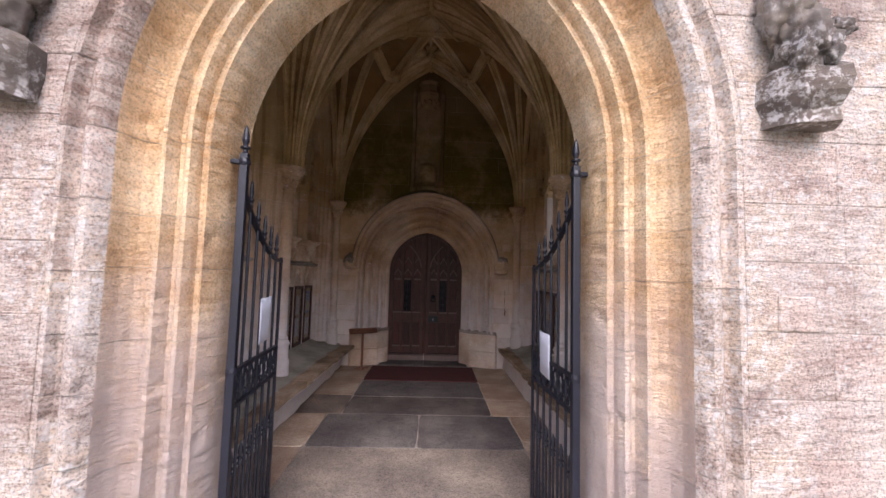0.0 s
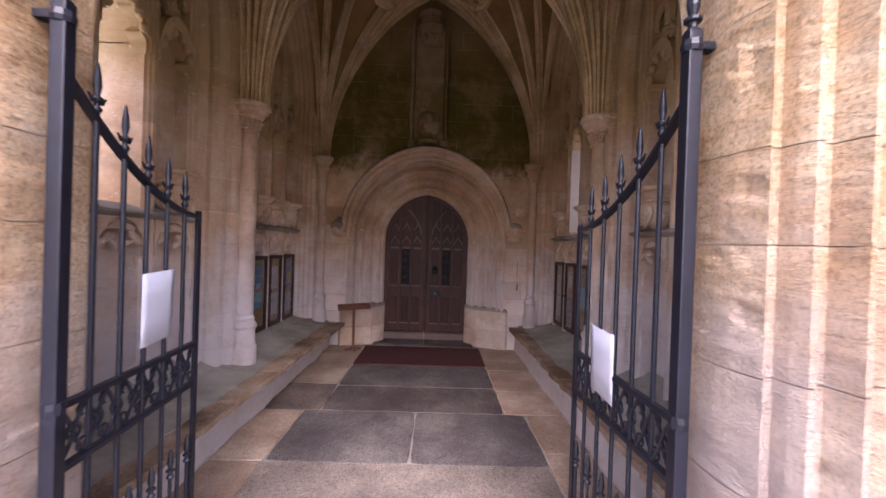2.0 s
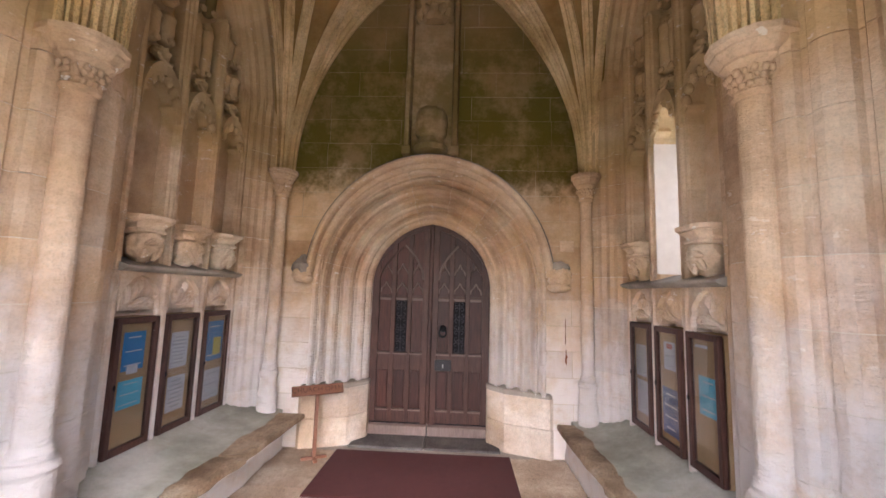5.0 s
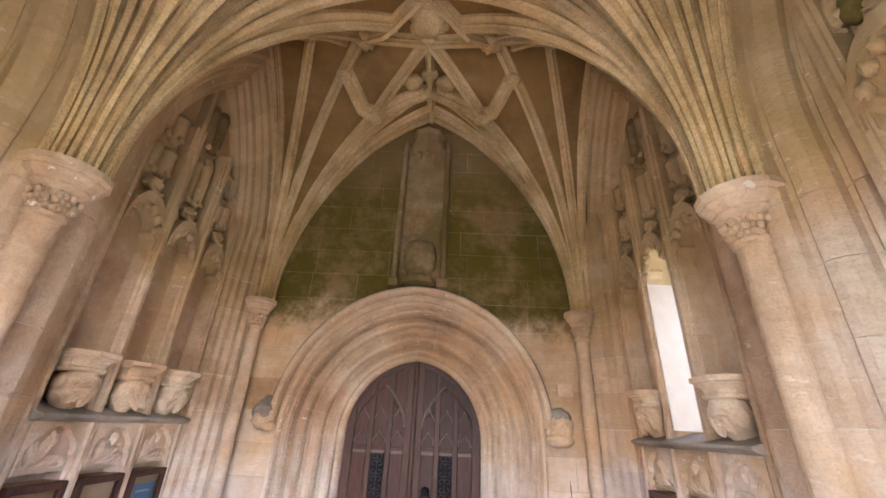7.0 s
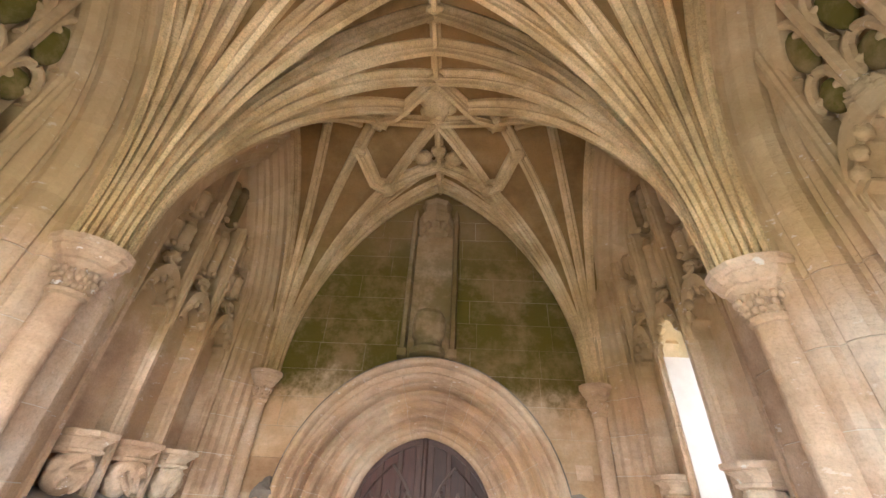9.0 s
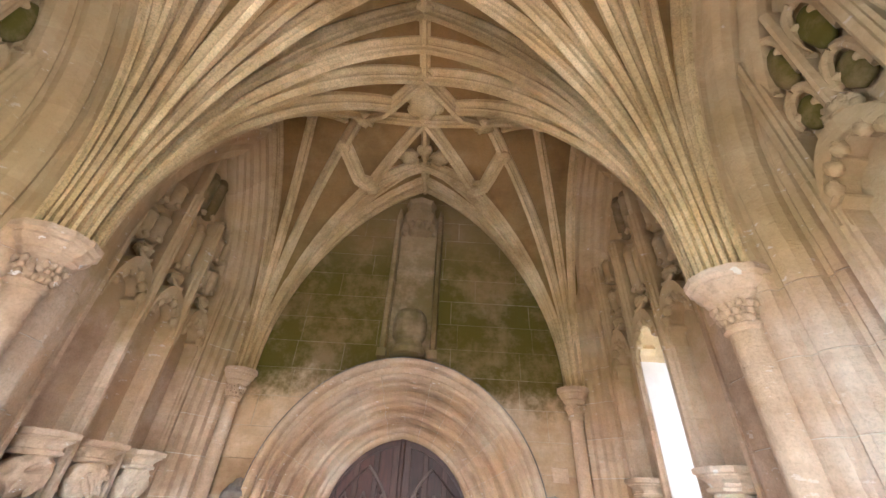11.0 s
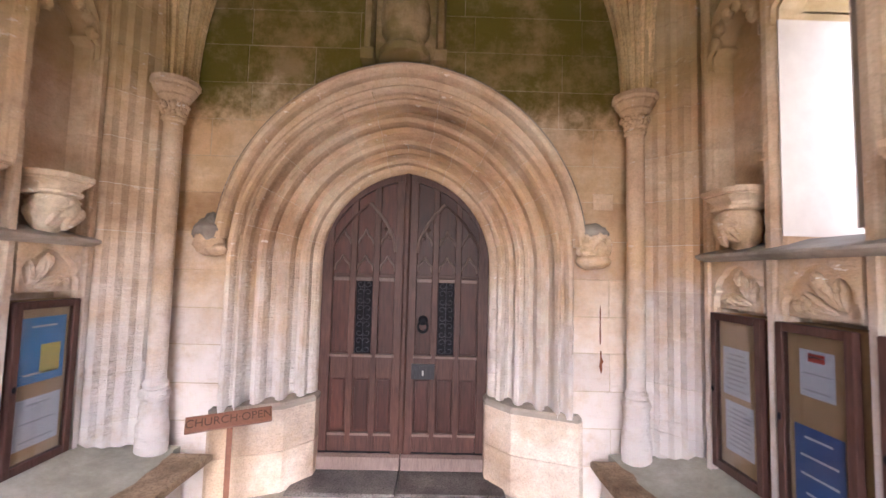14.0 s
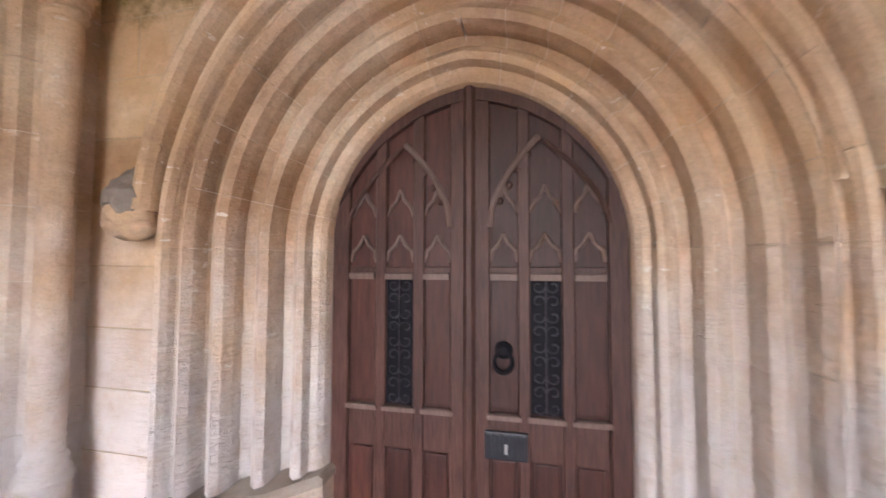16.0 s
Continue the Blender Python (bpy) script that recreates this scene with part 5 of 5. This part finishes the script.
door = new("door_1")
door.location = (0, 0, 0)
structure(door, "pair of closed dark oak church doors with tracery", "door")
YB = DOOR_Y + 0.04
for s in (-1, 1):
    leaf = part("door_leaf", upright(min(s * 0.004, s * 0.745), max(s * 0.004, s * 0.745), SILL + 0.01, YB, YB + 0.05), OAK_PANEL, door, "dark stained oak leaf")
    cols = ((0.64, 0.5), (0.44, 0.295), (0.235, 0.1))
    bars = ((0.745, 0.65), (0.5, 0.44), (0.295, 0.235), (0.1, 0.004))
    for a, b in bars:
        part("stile", upright(min(s * a, s * b), max(s * a, s * b), SILL + 0.01, YB - 0.03, YB + 0.002), OAK, leaf)
    for nm, z0, z1, m in (("bottom_rail", 0.17, 0.31, OAK), ("lock_rail", 0.8, 0.985, OAK), ("head_rail", 1.675, 1.72, OAK)):
        for a, b in cols:
            part(nm, boxed(min(s * a, s * b) - 0.002, max(s * a, s * b) + 0.002, YB - 0.028, YB + 0.002, z0, z1, bevel=0.005), m, leaf)
    for a, b in cols:
        x0, x1 = min(s * a, s * b), max(s * a, s * b)
        part("ledge", prism([(x0 - 0.015, YB - 0.045), (x1 + 0.015, YB - 0.045), (x1 + 0.015, YB), (x0 - 0.015, YB)], 0.985, 1.01, chamfer=0.006), OAK_PALE, leaf, "pale worn ledge")
        part("ledge", prism([(x0, YB - 0.05), (x1, YB - 0.05), (x1, YB), (x0, YB)], 1.655, 1.69, chamfer=0.006), OAK_PALE, leaf, "pale worn ledge")
        part("ledge", prism([(x0 - 0.01, YB - 0.04), (x1 + 0.01, YB - 0.04), (x1 + 0.01, YB), (x0 - 0.01, YB)], 0.31, 0.332, chamfer=0.006), OAK_PALE, leaf, "pale worn ledge")
        part("panel", boxed(x0 + 0.015, x1 - 0.015, YB - 0.012, YB + 0.002, 0.355, 0.785, bevel=0.008), OAK_PANEL, leaf, "raised red-brown lower panel")
        part("panel", boxed(x0 + 0.004, x1 - 0.004, YB - 0.006, YB + 0.002, 1.03, 1.66, bevel=0.003), OAK_PANEL, leaf, "plain red-brown middle panel")
        # pointed blind heads
        cx_, hw_ = (x0 + x1) / 2, (x1 - x0) / 2
        for q in (-1, 1):
            part("tracery", tube([(cx_ + q * hw_, YB - 0.012, 1.745), (cx_ + q * hw_ * 0.85, YB - 0.012, 1.8), (cx_ + q * hw_ * 0.35, YB - 0.012, 1.835), (cx_, YB - 0.012, 1.885)], 0.011, seg=6), OAK_PALE, leaf)
            if arch_top(max(abs(x0), abs(x1))) > 2.18:
                part("tracery", tube([(cx_ + q * hw_, YB - 0.012, 1.985), (cx_ + q * hw_ * 0.7, YB - 0.012, 2.035), (cx_ + q * hw_ * 0.3, YB - 0.012, 2.065), (cx_, YB - 0.012, 2.125)], 0.011, seg=6), OAK_PALE, leaf)
    # the curved tracery bar that crosses the head of the leaf
    pts = []
    for k in range(11):
        t = k / 10
        pts.append((s * (0.1 + 0.24 * t ** 1.6), YB - 0.03, 1.92 + 0.44 * t ** 0.85))
    part("tracery", tube(pts, 0.016, seg=6), OAK_PALE, leaf, "curved tracery bar")
    part("tracery", tube([(s * (0.66 - 0.3 * (k / 10) ** 1.3), YB - 0.03, 1.92 + 0.42 * (k / 10) ** 0.8) for k in range(11)], 0.012, seg=6), OAK, leaf, "curved tracery bar")
    for k in range(5):
        part("crocket", lump((s * (0.15 + 0.045 * k), YB - 0.02, 2.02 + 0.075 * k + 0.03), (0.018, 0.012, 0.018), k + s, 0.4, 3, 2), OAK, leaf, smooth=True)
    rim = [(s * x_, arch_top(x_) - 0.012) for x_ in [0.01 + 0.715 * k / 16 for k in range(17)]] + [(s * x_, arch_top(x_) - 0.075) for x_ in [0.665 - 0.655 * k / 14 for k in range(15)]]
    part("curved_rail", prism(rim, YB, YB - 0.04, axis="y", chamfer=0.004), OAK, leaf, "curved top rail")
    # glazed grille
    gx0, gx1 = min(s * 0.44, s * 0.295), max(s * 0.44, s * 0.295)
    part("grille_back", boxed(gx0, gx1, YB - 0.008, YB + 0.003, 1.015, 1.66), BLACK, leaf, "dark opening")
    bm = bmesh.new()
    for k in range(9):
        zc = 1.05 + k * 0.072
        for q in (-1, 1):
            pts = []
            for i in range(11):
                a_ = i / 10 * math.pi * 1.7
                r_ = 0.032 * (1 - 0.6 * i / 10)
                pts.append(((gx0 + gx1) / 2 + q * (0.034 - r_ * math.cos(a_)), YB - 0.016, zc + r_ * math.sin(a_) * (1 if k % 2 else -1)))
            tube(pts, 0.0045, bm, 5)
    tube([((gx0 + gx1) / 2, YB - 0.016, 1.02), ((gx0 + gx1) / 2, YB - 0.016, 1.655)], 0.005, bm, 5)
    part("grille", bm, SCROLL, leaf, "scrolled wrought iron grille")
    # weather board at the foot
    wb = prism([(YB - 0.075, SILL + 0.012), (YB - 0.06, SILL + 0.11), (YB - 0.03, SILL + 0.13), (YB, SILL + 0.13), (YB, SILL + 0.012)], min(s * 0.006, s * 0.74), max(s * 0.006, s * 0.74), axis="x")
    part("weather_board", wb, OAK_PALE, leaf, "pale grey weather board")
    part("foot_strip", boxed(min(s * 0.09, s * 0.74), max(s * 0.09, s * 0.74), YB - 0.032, YB - 0.002, SILL + 0.135, SILL + 0.15), BLACK, leaf, "black iron strip")
part("cover_strip", prism([(-0.03, YB - 0.03), (-0.03, YB - 0.045), (-0.012, YB - 0.06), (0.012, YB - 0.06), (0.03, YB - 0.045), (0.03, YB - 0.03)], SILL + 0.15, arch_top(0.03) - 0.01), OAK, door)
bm = lathe([(0.045, -0.012), (0.04, 0.0), (0.02, 0.012), (0.0, 0.014)], 0, 0, 14)
plate = part("knocker_plate", bm, BLACK, door, "black iron knocker plate")
plate.matrix_basis = pose(0.165, YB - 0.03, 1.315, 90, 0, 0)
ring = [(0.165 + 0.042 * math.sin(a), YB - 0.035 - 0.012 * (1 - math.cos(a)), 1.265 + 0.048 * math.cos(a)) for a in [2 * math.pi * i / 20 for i in range(21)]]
part("knocker_ring", tube(ring, [0.008 + 0.006 * (1 - math.cos(2 * math.pi * i / 20)) / 2 for i in range(21)], seg=8), BLACK, door, "black iron ring")
lk = boxed(0.075, 0.28, YB - 0.055, YB - 0.028, 0.805, 0.935, bevel=0.006)
for k in range(5):
    box(lk, 0.085 + k * 0.04, 0.11 + k * 0.04, YB - 0.062, YB - 0.054, 0.815, 0.925, bevel=0.002)
part("lock_case", lk, IRON, door, "studded black iron lock case")
part("key_hole", boxed(0.17, 0.185, YB - 0.068, YB - 0.062, 0.84, 0.885, bevel=0.002), SILVER, door, "steel keyhole cover")
back = part("wall_behind_door", boxed(-1.4, 1.4, 8.3, 8.6, -0.3, 3.4), MORTAR)
structure(back, "plain wall closing the doorway behind the door", "wall")

# ---- door mat and sign ----
mat_ob = part("door_mat", prism([(-0.955, 6.62), (0.94, 6.615), (0.945, 7.6), (-0.95, 7.61)], 0.004, 0.022, chamfer=0.006), MAT)
tagged(mat_ob, "flat dark red coir mat before the church door", "door mat")
sign = new("sign_stand")
sign.matrix_basis = pose(-1.117, 7.37, 0, 0, 0, 26.8)
tagged(sign, "wooden stand with a carved church open board", "sign")
board = part("board", boxed(-0.262, 0.262, -0.016, 0.016, -0.052, 0.052, bevel=0.005), OAK_PLANK, sign, "reddish oak board with incised letters")
board.matrix_basis = pose(0, -0.02, 0.705, -38, -1, 0)
txt = bpy.data.curves.new("lettering", "FONT")
txt.body, txt.size, txt.align_x, txt.align_y, txt.extrude = "CHURCH·OPEN", 0.074, "CENTER", "CENTER", 0.001
tob = new("lettering", txt)
dg = bpy.context.evaluated_depsgraph_get()
tm = bpy.data.meshes.new_from_object(tob.evaluated_get(dg))
bpy.data.objects.remove(tob)
tm.materials.clear()
tm.materials.append(LETTER)
let = new("lettering", tm)
let.parent = board
let.matrix_basis = pose(0, -0.0172, 0, 90, 0, 0) @ Matrix.Diagonal((1.0, 1.0, 1.0, 1.0))
part("post", boxed(-0.018, 0.018, -0.018, 0.018, 0.03, 0.665, bevel=0.004), OAK_PLANK, sign)
ft = boxed(-0.13, 0.13, -0.02, 0.02, 0.004, 0.034, bevel=0.004)
box(ft, -0.02, 0.02, -0.12, 0.12, 0.004, 0.032, bevel=0.004)
part("foot", ft, OAK_PLANK, sign)

# ---- iron gates, both leaves folded inward ----
def gate(hx, hy, ex, ey, paper_u, paper_z, label):
    base = new("iron_gate")
    ang = math.degrees(math.atan2(ey - hy, ex - hx))
    base.matrix_basis = pose(hx, hy, 0, 0, 0, ang)
    tagged(base, label, "gate", "entrance gates")
    L = math.hypot(ex - hx, ey - hy)
    top = lambda u: 1.83 + 0.39 * (1 - u / L) ** 1.9
    post = boxed(-0.022, 0.022, -0.022, 0.022, 0.02, 2.42, bevel=0.005)
    part("hinge_post", post, IRON, base)
    fin = [(0.0, -0.02), (0.026, 0.0), (0.03, 0.012), (0.018, 0.024), (0.018, 0.04), (0.034, 0.046), (0.034, 0.056), (0.015, 0.064), (0.026, 0.1), (0.022, 0.14), (0.01, 0.185), (0.0, 0.2)]
    part("finial", lathe([(max(r * 0.8, 0.0005), 2.41 + z * 0.9) for r, z in fin], 0, 0, 10), IRON, base, "spear finial")
    part("closing_stile", boxed(L - 0.02, L + 0.02, -0.007, 0.007, 0.03, 1.86, bevel=0.003), IRON, base)
    rail = bmesh.new()
    n = 16
    for i in range(n):
        u0, u1 = L * i / n, L * (i + 1) / n
        vs = [rail.verts.new(p) for p in ((u0, -0.016, top(u0) - 0.008), (u1, -0.016, top(u1) - 0.008), (u1, -0.016, top(u1) + 0.008), (u0, -0.016, top(u0) + 0.008), (u0, 0.016, top(u0) - 0.008), (u1, 0.016, top(u1) - 0.008), (u1, 0.016, top(u1) + 0.008), (u0, 0.016, top(u0) + 0.008))]
        for f in ((0, 1, 2, 3), (7, 6, 5, 4), (3, 2, 6, 7), (1, 0, 4, 5)):
            rail.faces.new([vs[k] for k in f])
    bmesh.ops.remove_doubles(rail, verts=rail.verts, dist=1e-4)
    part("top_rail", rail, IRON, base, "curved iron top rail")
    nb = 5
    for i in range(1, nb + 1):
        u = L * i / (nb + 0.95)
        t = top(u)
        part("bar", tube([(u, 0, 0.1), (u, 0, t + 0.05)], 0.0095, seg=8), IRON, base)
        part("finial", lathe([(max(r * 0.5, 0.0005), t + 0.03 + z * 0.85) for r, z in fin], u, 0, 12), IRON, base, "spear finial", smooth=True)
        part("finial_leaf", tube([(u - 0.04, 0, t + 0.085), (u - 0.022, 0, t + 0.064), (u, 0, t + 0.07), (u + 0.022, 0, t + 0.064), (u + 0.04, 0, t + 0.085)], [0.003, 0.007, 0.009, 0.007, 0.003], seg=6), IRON, base)
    for i in range(1, nb * 2 + 2):
        u = L * i / (nb * 2 + 1.7)
        if i % 2:
            part("dog_bar", tube([(u, 0, 0.1), (u, 0, 0.62)], 0.008, seg=6), IRON, base)
            part("dog_finial", lathe([(max(r * 0.55, 0.0005), 0.6 + z * 0.7) for r, z in fin], u, 0, 6), IRON, base)
    for nm, z0, z1 in (("lower_lock_rail", 0.975, 0.997), ("upper_lock_rail", 1.175, 1.197), ("bottom_rail", 0.09, 0.12)):
        part(nm, boxed(0.01, L - 0.01, -0.014, 0.014, z0, z1, bevel=0.003), IRON, base)
    k = 8
    for i in range(k):
        u0, u1 = 0.03 + (L - 0.06) * i / k, 0.03 + (L - 0.06) * (i + 1) / k
        orn = bmesh.new()
        uc, w = (u0 + u1) / 2, (u1 - u0) / 2
        tube([(u0, 0, 1.0), (uc - w * 0.3, 0, 1.05), (uc + w * 0.3, 0, 1.12), (u1, 0, 1.172)], 0.007, orn, 6)
        tube([(u1, 0.004, 1.0), (uc + w * 0.3, 0.004, 1.05), (uc - w * 0.3, 0.004, 1.12), (u0, 0.004, 1.172)], 0.007, orn, 6)
        tube([(uc + w * 0.55 * math.cos(a), 0.0, 1.086 + w * 0.55 * math.sin(a)) for a in [2 * math.pi * j / 12 for j in range(13)]], 0.006, orn, 6)
        for q in (-1, 1):
            tube([(uc + w * 0.75 + 0.022 * math.cos(a), 0.0, 1.086 + q * 0.06 + 0.022 * math.sin(a)) for a in [1.5 * math.pi * j / 9 for j in range(10)]], 0.005, orn, 5)
        part("ornament", orn, IRON, base, "twisted iron lattice")
    sd = 1 if hx < 0 else -1
    part("hinge_strap", boxed(-0.02, 0.02, min(0, sd * 0.12), max(0, sd * 0.12), 2.36, 2.385, bevel=0.004), IRON, base, "iron strap into the jamb")
    part("hinge_knuckle", lathe([(0.03, 2.355), (0.034, 2.37), (0.03, 2.39)], 0, 0, 10), IRON, base)
    for zz in (0.5, 1.19):
        part("hinge_knuckle", lathe([(0.028, zz - 0.02), (0.031, zz), (0.028, zz + 0.02)], 0, 0, 10), IRON, base)
    sheet = bmesh.new()
    pw, ph = 0.21, 0.3
    cols = []
    for i in range(7):
        a = i / 6
        cols.append([sheet.verts.new((paper_u - pw / 2 + pw * a, -sd * (0.0135 + 0.012 * math.sin(a * 2.4) * c), paper_z + ph * (c - 0.5) + 0.01 * a)) for c in (0, 0.33, 0.66, 1)])
    for a, c in zip(cols, cols[1:]):
        for j in range(3):
            sheet.faces.new((a[j], c[j], c[j + 1], a[j + 1]))
    pap = part("paper_notice", sheet, PAPER, base, "white printed sheet tied to the bars", smooth=True)
    so = pap.modifiers.new("thick", "SOLIDIFY")
    so.thickness = 0.001


gate(-0.965, 2.24, -1.04, 3.06, 0.48, 1.42, "open black iron gate leaf with white notice on bars")
gate(0.965, 2.26, 0.94, 3.1, 0.51, 1.22, "black wrought iron gate leaf folded inward with notice")


# ---- carvings beside the entrance arch ----
def beast(s, x, seed):
    base = new("carved_beast")
    base.matrix_basis = pose(x, FRONT, 0.53) @ Matrix.Diagonal((0.82, 0.85, 0.82, 1))
    tagged(base, "blackened weathered stone beast on a corbel block", "carving", "entrance beasts")
    bm = prism([(-0.2, 0.0), (-0.17, -0.1), (-0.1, -0.2), (0.13, -0.24), (0.2, -0.12), (0.2, 0.0)], 2.4, 2.72, chamfer=0.03)
    bmesh.ops.subdivide_edges(bm, edges=bm.edges[:], cuts=3, use_grid_fill=True)
    for v in bm.verts:
        v.co += Vector((noise.noise(v.co * 7), noise.noise(v.co * 7 + Vector((9, 0, 0))), noise.noise(v.co * 6 + Vector((0, 9, 0))))) * 0.03
        if v.co.z < 2.5:
            v.co.y *= 0.75
            v.co.x *= 0.9
    ob = part("corbel_block", bm, STONE_DARK, base, "rough corbel block")
    for nm, c, sz, k, r in (("body", (-0.02 * s, -0.12, 2.88), (0.13, 0.13, 0.2), 0, 0.35), ("back", (-0.1 * s, -0.1, 3.08), (0.12, 0.12, 0.2), 1, 0.4), ("head", (0.14 * s, -0.16, 2.94), (0.09, 0.06, 0.05), 2, 0.35),
                         ("paw", (-0.1, -0.2, 2.78), (0.04, 0.06, 0.1), 3, 0.4), ("paw", (0.05, -0.21, 2.8), (0.04, 0.06, 0.1), 4, 0.4)):
        part(nm, lump(c, sz, seed + k, r, 2.5, 4), STONE_DARK, base, smooth=True)


beast(1, 1.85, 4)
beast(-1, -1.86, 14)
patch = part("repair_stone", prism([(1.76, 1.54), (1.935, 1.535), (1.94, 1.7), (1.765, 1.7)], FRONT + 0.01, FRONT - 0.018, axis="y", chamfer=0.006), STONE_EXT)
tagged(patch, "small square buff repair stone in the outer wall", "repair stone")
rs = part("rust_mark", prism([(1.553, 1.05), (1.566, 1.0), (1.574, 1.03), (1.572, 1.07), (1.583, 1.09), (1.57, 1.12), (1.567, 1.17), (1.562, 1.17), (1.56, 1.11)], END - 0.001, END - 0.0125, axis="y"), RUST)
tagged(rs, "rust stained iron cramp in the end wall", "iron cramp")
rs2 = part("iron_cramp", prism([(1.557, 1.24), (1.561, 1.22), (1.563, 1.3), (1.56, 1.36), (1.563, 1.45), (1.559, 1.52), (1.556, 1.47), (1.558, 1.38), (1.555, 1.31)], END - 0.001, END - 0.0135, axis="y"), RUST)
tagged(rs2, "thin rusty iron strip fixed on the end wall", "iron cramp")
lock_stone = part("repair_stone", prism([(1.5, 2.27), (1.66, 2.27), (1.66, 2.4), (1.5, 2.4)], END + 0.01, END - 0.016, axis="y", chamfer=0.005), STONE)
tagged(lock_stone, "small square repair stone in the end wall", "repair stone")
